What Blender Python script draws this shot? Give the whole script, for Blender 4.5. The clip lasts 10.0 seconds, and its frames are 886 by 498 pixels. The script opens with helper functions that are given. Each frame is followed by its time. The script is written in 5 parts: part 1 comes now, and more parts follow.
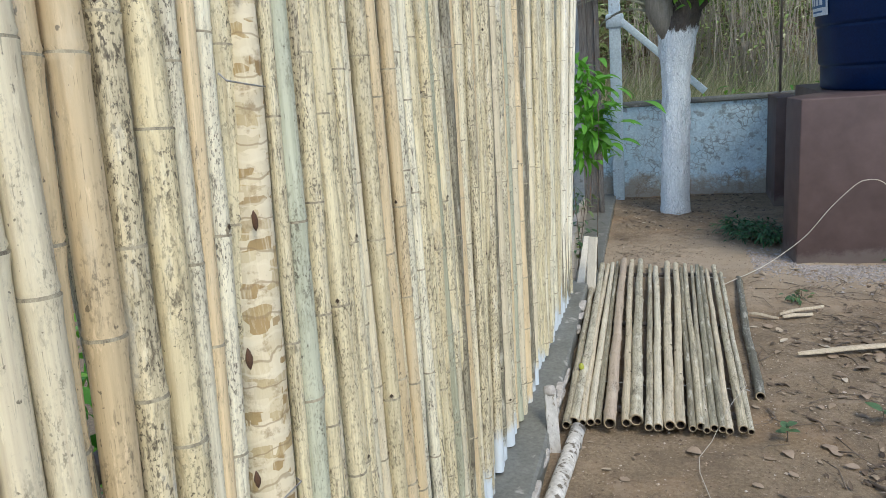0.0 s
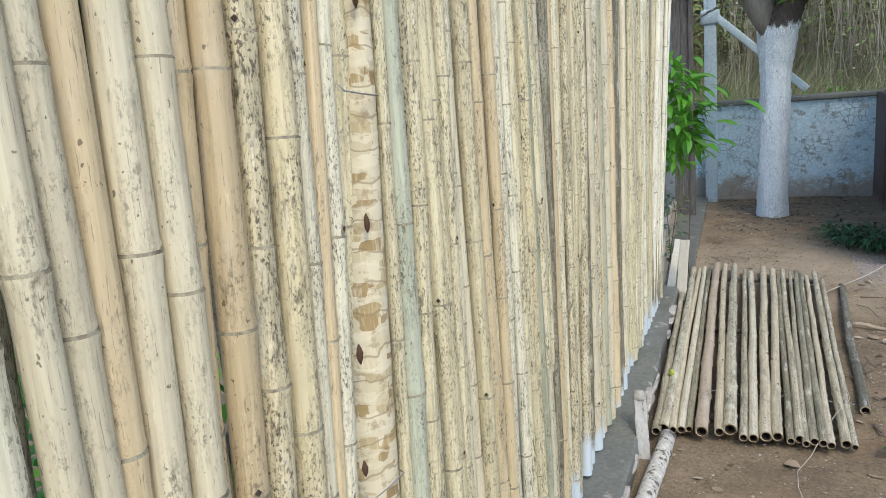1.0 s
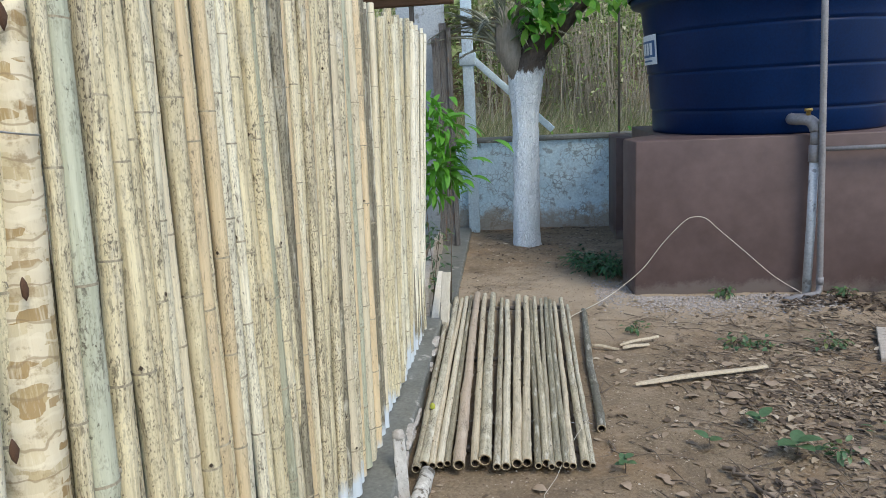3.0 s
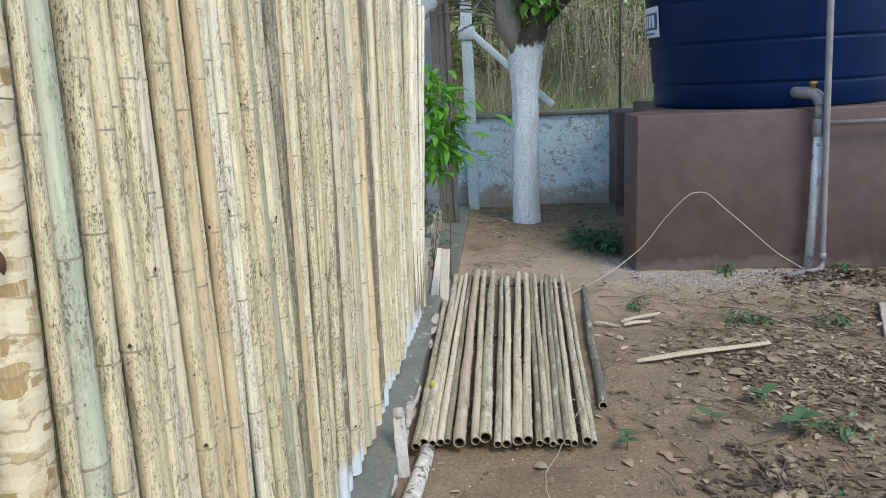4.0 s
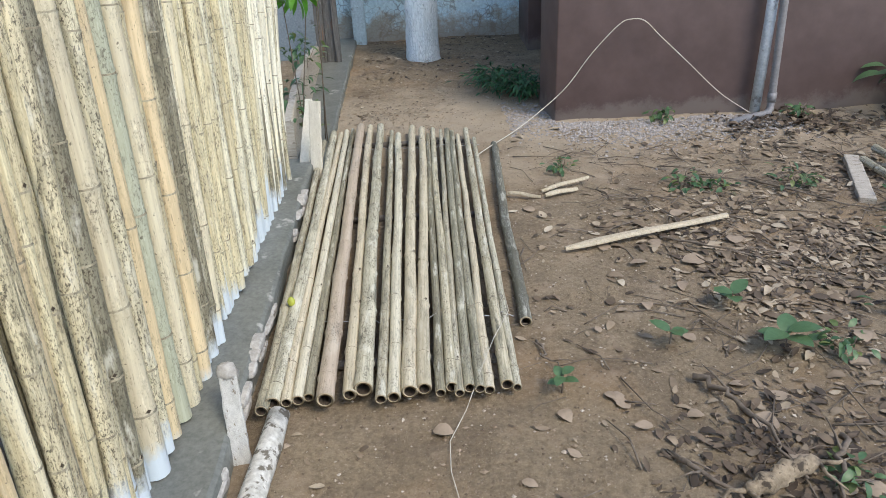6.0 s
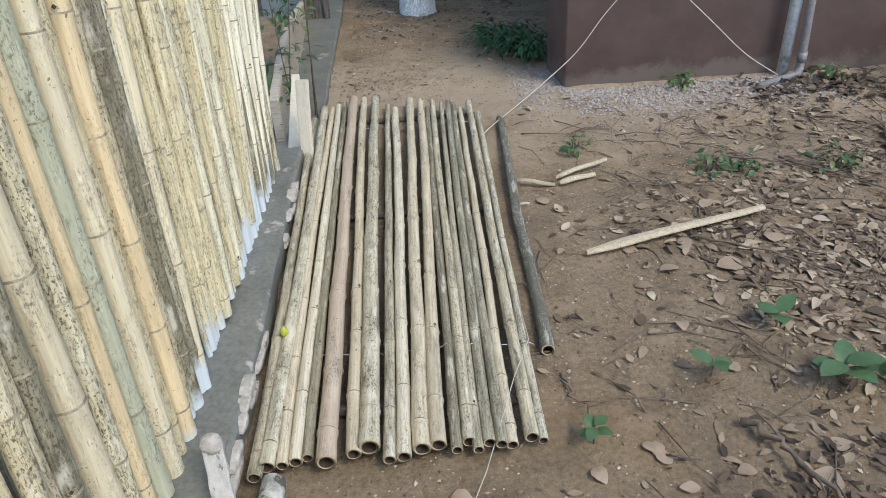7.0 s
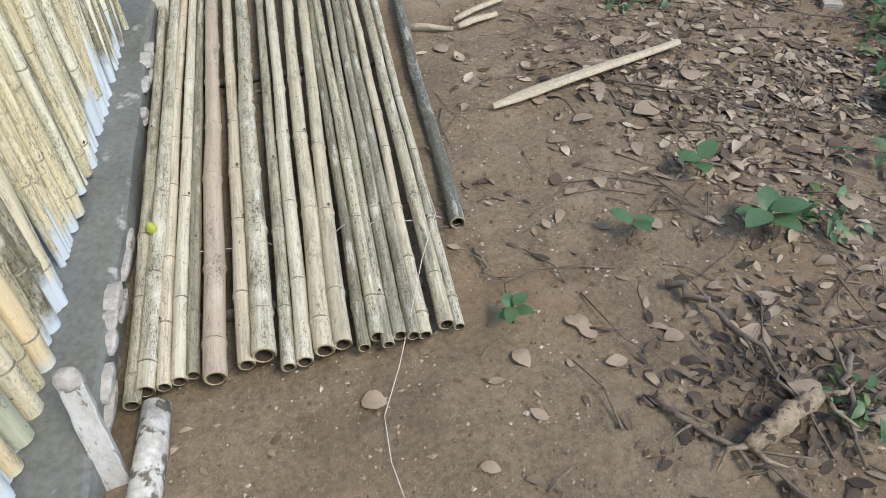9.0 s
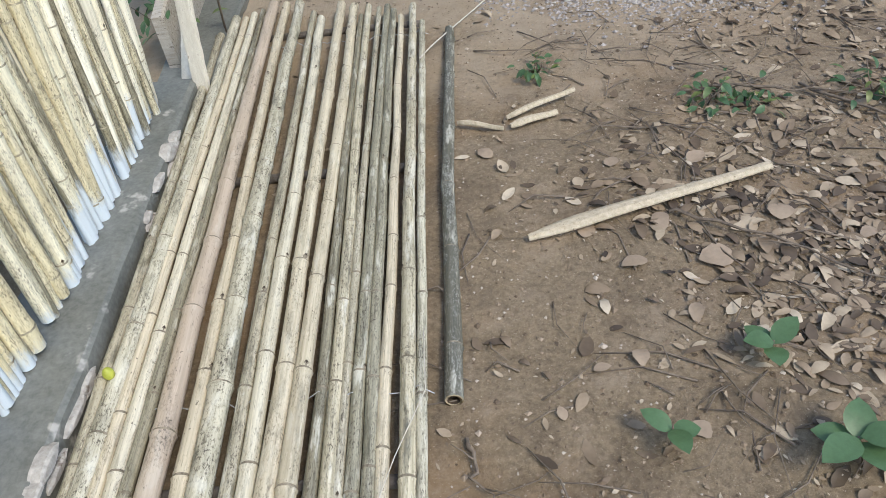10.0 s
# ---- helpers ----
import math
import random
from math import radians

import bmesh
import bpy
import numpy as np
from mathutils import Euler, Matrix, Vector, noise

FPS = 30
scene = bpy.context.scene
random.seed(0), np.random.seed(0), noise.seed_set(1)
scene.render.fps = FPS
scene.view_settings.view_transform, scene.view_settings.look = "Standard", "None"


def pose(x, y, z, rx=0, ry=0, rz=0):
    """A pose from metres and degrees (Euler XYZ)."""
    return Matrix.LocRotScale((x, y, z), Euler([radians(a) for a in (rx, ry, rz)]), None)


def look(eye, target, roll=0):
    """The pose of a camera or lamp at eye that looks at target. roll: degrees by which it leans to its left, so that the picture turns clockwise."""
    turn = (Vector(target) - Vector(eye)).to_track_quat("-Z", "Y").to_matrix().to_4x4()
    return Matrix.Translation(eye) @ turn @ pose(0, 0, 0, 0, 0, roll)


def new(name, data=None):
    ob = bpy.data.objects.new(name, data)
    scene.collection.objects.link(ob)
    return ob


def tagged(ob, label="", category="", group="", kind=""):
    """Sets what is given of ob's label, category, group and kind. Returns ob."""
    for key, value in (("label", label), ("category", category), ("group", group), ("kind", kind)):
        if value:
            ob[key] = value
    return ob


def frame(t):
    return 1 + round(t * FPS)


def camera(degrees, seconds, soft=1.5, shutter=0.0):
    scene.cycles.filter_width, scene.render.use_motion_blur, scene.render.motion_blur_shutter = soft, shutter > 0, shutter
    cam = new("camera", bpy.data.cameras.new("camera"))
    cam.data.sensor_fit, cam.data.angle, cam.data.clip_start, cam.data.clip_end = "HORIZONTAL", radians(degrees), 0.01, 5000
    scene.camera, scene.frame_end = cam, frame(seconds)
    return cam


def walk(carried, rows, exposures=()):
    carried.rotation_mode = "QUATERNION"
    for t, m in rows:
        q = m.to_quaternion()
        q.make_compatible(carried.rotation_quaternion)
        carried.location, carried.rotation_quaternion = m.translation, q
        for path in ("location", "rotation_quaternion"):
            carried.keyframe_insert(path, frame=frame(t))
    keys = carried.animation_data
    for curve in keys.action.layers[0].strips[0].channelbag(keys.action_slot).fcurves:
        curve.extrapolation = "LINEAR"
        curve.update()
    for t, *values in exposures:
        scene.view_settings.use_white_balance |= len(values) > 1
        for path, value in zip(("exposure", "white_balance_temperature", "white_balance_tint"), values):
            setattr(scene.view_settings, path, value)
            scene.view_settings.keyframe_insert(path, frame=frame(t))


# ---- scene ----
cam = camera(64.1, 10.0, soft=0.75)
PATH = [
    (0, (0.037, 0.113, 1.688), (-0.594, 1.95, 1.214), -5.1),
    (0.5, (0.024, 0.069, 1.707), (-0.766, 1.85, 1.253), -5.4),
    (1, (0.013, 0.066, 1.707), (-0.831, 1.821, 1.252), -5.7),
    (1.5, (0.014, 0.084, 1.71), (-0.779, 1.857, 1.233), -5.1),
    (2, (0.071, 0.157, 1.749), (-0.463, 2.042, 1.351), -4.2),
    (2.5, (0.096, 0.208, 1.736), (-0.212, 2.14, 1.325), -3.3),
    (2.7, (0.102, 0.21, 1.729), (-0.16, 2.149, 1.313), -2.9),
    (4, (0.091, 0.263, 1.7), (-0.166, 2.187, 1.217), -3.2),
    (4.5, (0.062, 0.475, 1.606), (-0.095, 2.374, 0.998), -1.3),
    (5, (0.044, 0.747, 1.555), (0.134, 2.536, 0.666), -2.6),
    (5.5, (0.095, 1.119, 1.452), (0.248, 2.936, 0.632), 1.0),
    (5.7, (0.124, 1.237, 1.468), (0.172, 3.039, 0.601), -1.1),
    (6.8, (0.126, 1.752, 1.554), (0.102, 3.474, 0.536), -4.4),
    (7, (0.096, 1.816, 1.588), (0.092, 3.503, 0.514), -4.1),
    (7.5, (0.069, 1.912, 1.59), (-0.035, 3.59, 0.508), -4.5),
    (8, (0.075, 1.938, 1.6), (-0.009, 3.591, 0.476), -4.2),
    (8.5, (0.109, 1.935, 1.532), (0.253, 3.463, 0.25), -3.1),
    (9, (0.143, 2.082, 1.468), (0.348, 3.478, 0.051), -3.4),
    (9.5, (0.372, 2.38, 1.462), (0.243, 3.833, 0.093), -8.4),
    (10, (0.5, 2.578, 1.479), (0.407, 4.045, 0.123), -7.3),
]
walk(cam, [(t, look(eye, target, roll)) for t, eye, target, roll in PATH],
     exposures=[(0.0, 0.40), (2.0, 0.40), (4.5, 0.46), (5.0, 0.48), (5.5, 0.64), (7.5, 0.50), (8.5, 0.56), (9.0, 0.62), (10.0, 0.67)])

# ---- light ----
world = bpy.data.worlds.new("sky")
scene.world = world
world.use_nodes = True
wn = world.node_tree
sky = wn.nodes.new("ShaderNodeTexSky")
sky.sky_type, sky.sun_disc = "NISHITA", False
sky.sun_elevation, sky.sun_rotation = radians(52), radians(135)
wn.links.new(sky.outputs[0], wn.nodes["Background"].inputs[0])
wn.nodes["Background"].inputs[1].default_value = 0.207
sun = new("sun", bpy.data.lights.new("sun", "SUN"))
sun.data.energy, sun.data.angle, sun.data.color = 1.5, radians(20), (1.0, 0.93, 0.78)
sun.matrix_world = look((4.3, -4.3, 7.8), (0, 0, 0))

# ---- materials ----


def nodes_of(name):
    m = bpy.data.materials.new(name)
    m.use_nodes = True
    t = m.node_tree
    return m, t, t.nodes["Principled BSDF"]


def noise_node(t, vec, scale, detail=5.0, rough=0.6):
    n = t.nodes.new("ShaderNodeTexNoise")
    n.inputs["Scale"].default_value, n.inputs["Detail"].default_value, n.inputs["Roughness"].default_value = scale, detail, rough
    t.links.new(vec, n.inputs["Vector"])
    return n.outputs["Fac"]


def ramp(t, fac, stops):
    r = t.nodes.new("ShaderNodeValToRGB")
    e = r.color_ramp.elements
    while len(e) < len(stops):
        e.new(0.5)
    for el, (p, c) in zip(e, stops):
        el.position, el.color = p, (*c, 1) if len(c) == 3 else c
    t.links.new(fac, r.inputs[0])
    return r.outputs[0]


def mix(t, fac, a, b, mode="MIX"):
    n = t.nodes.new("ShaderNodeMix")
    n.data_type, n.blend_type = "RGBA", mode
    for sock, val in ((n.inputs[0], fac), (n.inputs[6], a), (n.inputs[7], b)):
        if isinstance(val, (int, float)):
            sock.default_value = val
        elif isinstance(val, tuple):
            sock.default_value = (*val, 1)
        else:
            t.links.new(val, sock)
    return n.outputs[2]


def coords(t, stretch=(1, 1, 1), vary=True):
    c = t.nodes.new("ShaderNodeTexCoord")
    m = t.nodes.new("ShaderNodeMapping")
    m.inputs["Scale"].default_value = stretch
    t.links.new(c.outputs["Object"], m.inputs["Vector"])
    if vary:
        o = t.nodes.new("ShaderNodeObjectInfo")
        k = t.nodes.new("ShaderNodeMath")
        k.operation, k.inputs[1].default_value = "MULTIPLY", 37.0
        t.links.new(o.outputs["Random"], k.inputs[0])
        t.links.new(k.outputs[0], m.inputs["Location"])
    return m.outputs[0]


def bump(t, b, h, strength, dist=0.01):
    n = t.nodes.new("ShaderNodeBump")
    n.inputs["Strength"].default_value, n.inputs["Distance"].default_value = strength, dist
    t.links.new(h, n.inputs["Height"])
    t.links.new(n.outputs[0], b.inputs["Normal"])


def surface(name, dark, light, scale=6.0, rough=0.85, relief=0.4, dist=0.01, stretch=(1, 1, 1), spots=None, spot_scale=40.0, spot_at=0.62, fine=60.0, metal=0.0, cracks=0.0, crack_some=0.44, crack_relief=0.0, crack_col=(0.2, 0.2, 0.2), splash=None, splash_top=0.3, above=None):
    """Two-scale mottled surface, with optional blotches of another colour."""
    m, t, b = nodes_of(name)
    v = coords(t, stretch)
    big, small = noise_node(t, v, scale), noise_node(t, v, fine, 3.0)
    col = ramp(t, big, [(0.32, dark), (0.68, light)])
    col = mix(t, 0.45, col, ramp(t, small, [(0.3, tuple(c * 0.6 for c in dark)), (0.7, light)]))
    if spots:
        s = ramp(t, noise_node(t, v, spot_scale, 4.0), [(spot_at, (0, 0, 0)), (spot_at + 0.06, (1, 1, 1))])
        col = mix(t, s, col, spots)
    if cracks:
        k = t.nodes.new("ShaderNodeTexVoronoi")
        k.feature, k.inputs["Scale"].default_value = "DISTANCE_TO_EDGE", cracks
        warp = t.nodes.new("ShaderNodeVectorMath")
        warp.operation, warp.inputs[3].default_value = "MULTIPLY_ADD", 1.0
        n2 = t.nodes.new("ShaderNodeTexNoise")
        n2.inputs["Scale"].default_value = cracks * 0.6
        t.links.new(v, n2.inputs["Vector"])
        warp.inputs[1].default_value = (0.9 / cracks,) * 3
        t.links.new(n2.outputs["Color"], warp.inputs[0])
        t.links.new(v, warp.inputs[2])
        t.links.new(warp.outputs[0], k.inputs["Vector"])
        line = ramp(t, k.outputs["Distance"], [(0.02, (1, 1, 1)), (0.09, (0, 0, 0))])
        part_of = ramp(t, noise_node(t, v, cracks * 0.25, 4.0), [(crack_some, (0, 0, 0)), (crack_some + 0.22, (0.75, 0.75, 0.75))])
        col = mix(t, mix(t, 1.0, line, part_of, "MULTIPLY"), col, crack_col)
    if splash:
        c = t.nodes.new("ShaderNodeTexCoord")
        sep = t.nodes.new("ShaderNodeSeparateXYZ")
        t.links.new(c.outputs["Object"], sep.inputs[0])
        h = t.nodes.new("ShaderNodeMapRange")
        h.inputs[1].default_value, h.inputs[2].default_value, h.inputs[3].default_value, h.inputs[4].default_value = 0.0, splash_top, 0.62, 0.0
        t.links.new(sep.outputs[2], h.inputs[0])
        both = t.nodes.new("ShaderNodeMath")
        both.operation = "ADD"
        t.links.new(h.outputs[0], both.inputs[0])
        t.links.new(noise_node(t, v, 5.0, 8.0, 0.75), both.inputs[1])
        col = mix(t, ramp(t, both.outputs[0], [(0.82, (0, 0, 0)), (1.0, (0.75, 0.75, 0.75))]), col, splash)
    if above:
        # bare surface above the ragged upper edge of the paint
        c = t.nodes.new("ShaderNodeTexCoord")
        sep = t.nodes.new("ShaderNodeSeparateXYZ")
        t.links.new(c.outputs["Object"], sep.inputs[0])
        edge = t.nodes.new("ShaderNodeMath")
        edge.operation, edge.inputs[1].default_value = "MULTIPLY_ADD", above[2]
        t.links.new(noise_node(t, v, 17.0, 6.0, 0.75), edge.inputs[0])
        t.links.new(sep.outputs[2], edge.inputs[2])
        top = t.nodes.new("ShaderNodeMapRange")
        top.inputs[1].default_value, top.inputs[2].default_value = above[1] + above[2] * 0.5 - 0.02, above[1] + above[2] * 0.5 + 0.03
        t.links.new(edge.outputs[0], top.inputs[0])
        col = mix(t, top.outputs[0], col, mix(t, small, tuple(0.5 * q for q in above[0]), tuple(1.4 * q for q in above[0])))
    t.links.new(col, b.inputs["Base Color"])
    b.inputs["Roughness"].default_value, b.inputs["Metallic"].default_value = rough, metal
    height = mix(t, 0.5, big, small)
    if crack_relief:
        height = mix(t, crack_relief, height, ramp(t, k.outputs["Distance"], [(0.0, (0, 0, 0)), (0.22, (1, 1, 1))]))
    bump(t, b, height, relief, dist)
    return m


def cane_surface(name, base, streak, speckle, limed=0.0, spots=(0.07, 0.055, 0.035), patchy=0.0):
    """Dry bamboo skin: lengthwise streaks, mildew specks, and lime on the foot where limed > 0."""
    m, t, b = nodes_of(name)
    v = coords(t, (3.2, 3.2, 2.5))
    w = coords(t, (0.028, 0.028, 0.22))
    long = noise_node(t, v, 1.0, 4.0)
    soft = noise_node(t, w, 16.0, 3.0)
    col = ramp(t, long, [(0.3, streak), (0.55, base), (0.8, tuple(min(1, c * 1.12) for c in base))])
    o = t.nodes.new("ShaderNodeObjectInfo")
    tone = ramp(t, o.outputs["Random"], [(0.0, (0.71, 0.68, 0.61)), (0.2, (0.88, 0.865, 0.82)), (0.45, (0.98, 0.98, 0.94)), (0.7, (1.05, 1.04, 1.0)), (0.85, (0.94, 0.94, 0.90)), (1.0, (1.0, 0.95, 0.84))])
    col = mix(t, 1.0, col, tone, "MULTIPLY")
    col = mix(t, ramp(t, soft, [(0.45, (0, 0, 0)), (0.75, (0.55, 0.55, 0.55))]), col, streak)
    specks = noise_node(t, coords(t, (0.028, 0.028, 0.62)), 165.0, 4.0, 0.7)
    blotch = noise_node(t, coords(t, (0.028, 0.028, 0.42)), 62.0, 6.0, 0.7)
    smear = noise_node(t, coords(t, (0.028, 0.028, 0.10)), 210.0, 5.0, 0.75)
    area = noise_node(t, w, 24.0, 5.0, 0.65)
    film = ramp(t, area, [(0.60 - 0.12 * speckle, (0, 0, 0)), (0.84 - 0.10 * speckle, (0.26, 0.26, 0.26))])
    col = mix(t, film, col, tuple(0.55 * c + 0.06 for c in streak))
    where = ramp(t, area, [(0.52 - 0.12 * speckle, (0, 0, 0)), (0.80 - 0.14 * speckle, (1, 1, 1))])
    for pattern, lo, hi, amount in ((specks, 0.53, 0.60, 0.9), (blotch, 0.545, 0.63, 0.8), (smear, 0.555, 0.65, 0.75)):
        cut = t.nodes.new("ShaderNodeMath")
        cut.operation = "MULTIPLY"
        t.links.new(where, cut.inputs[0])
        t.links.new(ramp(t, pattern, [(lo, (0, 0, 0)), (hi, (1, 1, 1))]), cut.inputs[1])
        fade = t.nodes.new("ShaderNodeMath")
        fade.operation, fade.inputs[1].default_value = "MULTIPLY", amount
        t.links.new(cut.outputs[0], fade.inputs[0])
        col = mix(t, fade.outputs[0], col, spots)
    scratch = noise_node(t, coords(t, (0.028, 0.028, 0.06)), 330.0, 3.0)
    col = mix(t, ramp(t, scratch, [(0.62, (0, 0, 0)), (0.68, (0.62, 0.62, 0.62))]), col, tuple(0.36 * c for c in streak))
    dots = noise_node(t, coords(t, (0.028, 0.028, 0.8)), 95.0, 2.0, 0.5)
    col = mix(t, ramp(t, dots, [(0.70, (0, 0, 0)), (0.735, (0.75, 0.75, 0.75))]), col, spots)
    peel = noise_node(t, coords(t, (0.028, 0.028, 0.2)), 70.0, 6.0, 0.7)
    col = mix(t, ramp(t, peel, [(0.60, (0, 0, 0)), (0.64, (0.55, 0.55, 0.55))]), col, tuple(min(0.85, 1.13 * c) for c in base))
    if patchy:
        mould = noise_node(t, coords(t, (0.028, 0.028, 0.22)), 26.0, 6.0, 0.66)
        col = mix(t, ramp(t, mould, [(0.54, (0, 0, 0)), (0.68, (0.68 * patchy,) * 3)]), col, (0.10, 0.095, 0.065))
        crust = noise_node(t, coords(t, (0.03, 0.03, 0.30)), 24.0, 6.0, 0.64)
        col = mix(t, ramp(t, crust, [(0.55, (0, 0, 0)), (0.66, (0.6 * min(1.0, patchy),) * 3)]), col, (0.72, 0.70, 0.59))
    if limed:
        c = t.nodes.new("ShaderNodeTexCoord")
        s = t.nodes.new("ShaderNodeSeparateXYZ")
        t.links.new(c.outputs["Object"], s.inputs[0])
        add = t.nodes.new("ShaderNodeMath")
        add.operation, add.inputs[1].default_value = "MULTIPLY_ADD", 0.14
        t.links.new(noise_node(t, coords(t, (1.2, 1.2, 22)), 1.0, 6.0, 0.7), add.inputs[0])
        own = t.nodes.new("ShaderNodeMath")
        own.operation, own.inputs[1].default_value = "MULTIPLY_ADD", -2.2 * limed
        t.links.new(o.outputs["Random"], own.inputs[0])
        reach = ramp(t, noise_node(t, o.outputs["Location"], 2.3, 2.0), [(0.40, (0, 0, 0)), (0.62, (0.13, 0.13, 0.13))])
        drop = t.nodes.new("ShaderNodeMath")
        drop.operation = "SUBTRACT"
        t.links.new(s.outputs[2], drop.inputs[0])
        t.links.new(reach, drop.inputs[1])
        t.links.new(drop.outputs[0], own.inputs[2])
        t.links.new(own.outputs[0], add.inputs[2])
        edge = t.nodes.new("ShaderNodeMapRange")
        edge.inputs[1].default_value, edge.inputs[2].default_value = -0.03, 0.03
        edge.inputs[3].default_value, edge.inputs[4].default_value = 1.0, 0.0
        t.links.new(add.outputs[0], edge.inputs[0])
        col = mix(t, edge.outputs[0], col, (0.56, 0.62, 0.655))
    t.links.new(col, b.inputs["Base Color"])
    b.inputs["Roughness"].default_value = 0.48
    bump(t, b, mix(t, 0.5, long, mix(t, 0.5, specks, smear)), 0.45, 0.003)
    return m


def leaf_surface(name, stops, rough=0.6, see=0.0):
    m, t, b = nodes_of(name)
    g = t.nodes.new("ShaderNodeNewGeometry")
    col = ramp(t, g.outputs["Random Per Island"], stops)
    n = noise_node(t, coords(t), 60.0)
    col = mix(t, 0.35, col, ramp(t, n, [(0.3, (0.45, 0.43, 0.40)), (0.65, (1, 1, 1))]), "MULTIPLY")
    t.links.new(col, b.inputs["Base Color"])
    b.inputs["Roughness"].default_value = rough
    bump(t, b, n, 0.3, 0.004)
    if see:
        thin, both = t.nodes.new("ShaderNodeBsdfTranslucent"), t.nodes.new("ShaderNodeMixShader")
        t.links.new(col, thin.inputs[0])
        both.inputs[0].default_value = see
        t.links.new(b.outputs[0], both.inputs[1])
        t.links.new(thin.outputs[0], both.inputs[2])
        t.links.new(both.outputs[0], t.nodes["Material Output"].inputs[0])
    return m


def palm_surface():
    """Peeled palm stem: blocky tan and brown patches between slanting pale rings, with upright fibres."""
    m, t, b = nodes_of("palm_stem")
    v = coords(t, (1, 1, 1), False)
    wob = t.nodes.new("ShaderNodeVectorMath")
    wob.operation, wob.inputs[1].default_value = "MULTIPLY_ADD", (0.02, 0.02, 0.02)
    n = t.nodes.new("ShaderNodeTexNoise")
    n.inputs["Scale"].default_value = 14.0
    t.links.new(v, n.inputs["Vector"])
    t.links.new(n.outputs["Color"], wob.inputs[0])
    t.links.new(v, wob.inputs[2])
    sc = t.nodes.new("ShaderNodeMapping")
    sc.inputs["Scale"].default_value, sc.inputs["Rotation"].default_value = (26, 26, 48), (0.14, 0, 0)
    t.links.new(wob.outputs[0], sc.inputs["Vector"])
    k = t.nodes.new("ShaderNodeTexVoronoi")
    k.distance, k.inputs["Scale"].default_value, k.inputs["Randomness"].default_value = "CHEBYCHEV", 1.0, 0.75
    t.links.new(sc.outputs[0], k.inputs["Vector"])
    sep = t.nodes.new("ShaderNodeSeparateColor")
    t.links.new(k.outputs["Color"], sep.inputs[0])
    col = ramp(t, sep.outputs[0], [(0.0, (0.64, 0.56, 0.38)), (0.40, (0.71, 0.63, 0.45)), (0.55, (0.58, 0.49, 0.30)), (0.70, (0.44, 0.33, 0.16)), (0.86, (0.34, 0.23, 0.10)), (0.92, (0.62, 0.54, 0.36))])
    fibre = noise_node(t, coords(t, (110, 110, 5), False), 1.0, 5.0, 0.7)
    col = mix(t, ramp(t, fibre, [(0.52, (0, 0, 0)), (0.66, (0.6, 0.6, 0.6))]), col, (0.74, 0.67, 0.49))
    col = mix(t, ramp(t, noise_node(t, v, 30.0, 6.0, 0.7), [(0.53, (0, 0, 0)), (0.66, (0.7, 0.7, 0.7))]), col, (0.27, 0.18, 0.08))
    w = t.nodes.new("ShaderNodeTexWave")
    w.bands_direction, w.inputs["Scale"].default_value, w.inputs["Distortion"].default_value, w.inputs["Detail Scale"].default_value = "Z", 5.2, 3.5, 2.5
    t.links.new(v, w.inputs["Vector"])
    col = mix(t, ramp(t, w.outputs["Fac"], [(0.965, (0, 0, 0)), (0.995, (0.55, 0.55, 0.55))]), col, (0.74, 0.67, 0.49))
    col = mix(t, ramp(t, w.outputs["Fac"], [(0.004, (0.6, 0.6, 0.6)), (0.02, (0, 0, 0))]), col, (0.27, 0.19, 0.10))
    t.links.new(col, b.inputs["Base Color"])
    b.inputs["Roughness"].default_value = 0.75
    bump(t, b, mix(t, 0.5, fibre, w.outputs["Fac"]), 0.5, 0.004)
    return m


CANE = {
    "cream": cane_surface("bamboo_cream", (0.76, 0.69, 0.475), (0.54, 0.465, 0.30), 1.35, 0.05, patchy=0.4),
    "pale": cane_surface("bamboo_pale", (0.80, 0.76, 0.595), (0.60, 0.56, 0.43), 1.2, 0.07, patchy=0.2),
    "clean": cane_surface("bamboo_smooth_cream", (0.72, 0.655, 0.485), (0.58, 0.505, 0.365), 0.5, 0.05, patchy=0.2),
    "tan": cane_surface("bamboo_tan", (0.69, 0.56, 0.36), (0.55, 0.44, 0.275), 0.6, 0.04, patchy=0.2),
    "green": cane_surface("bamboo_grey_green", (0.53, 0.55, 0.43), (0.40, 0.42, 0.31), 0.9, 0.06),
    "dark": cane_surface("bamboo_dark_mildewed", (0.36, 0.335, 0.24), (0.16, 0.145, 0.10), 2.9, 0.06, patchy=1.25),
    # strong light on the fence's far end, put into a brighter cane colour
    "lit_end": cane_surface("bamboo_lit_end", (0.86, 0.83, 0.70), (0.66, 0.62, 0.49), 0.6, 0.09, patchy=0.2),
    "spotted": cane_surface("bamboo_mildewed", (0.74, 0.68, 0.49), (0.46, 0.41, 0.285), 2.2, 0.07, patchy=0.8),
}
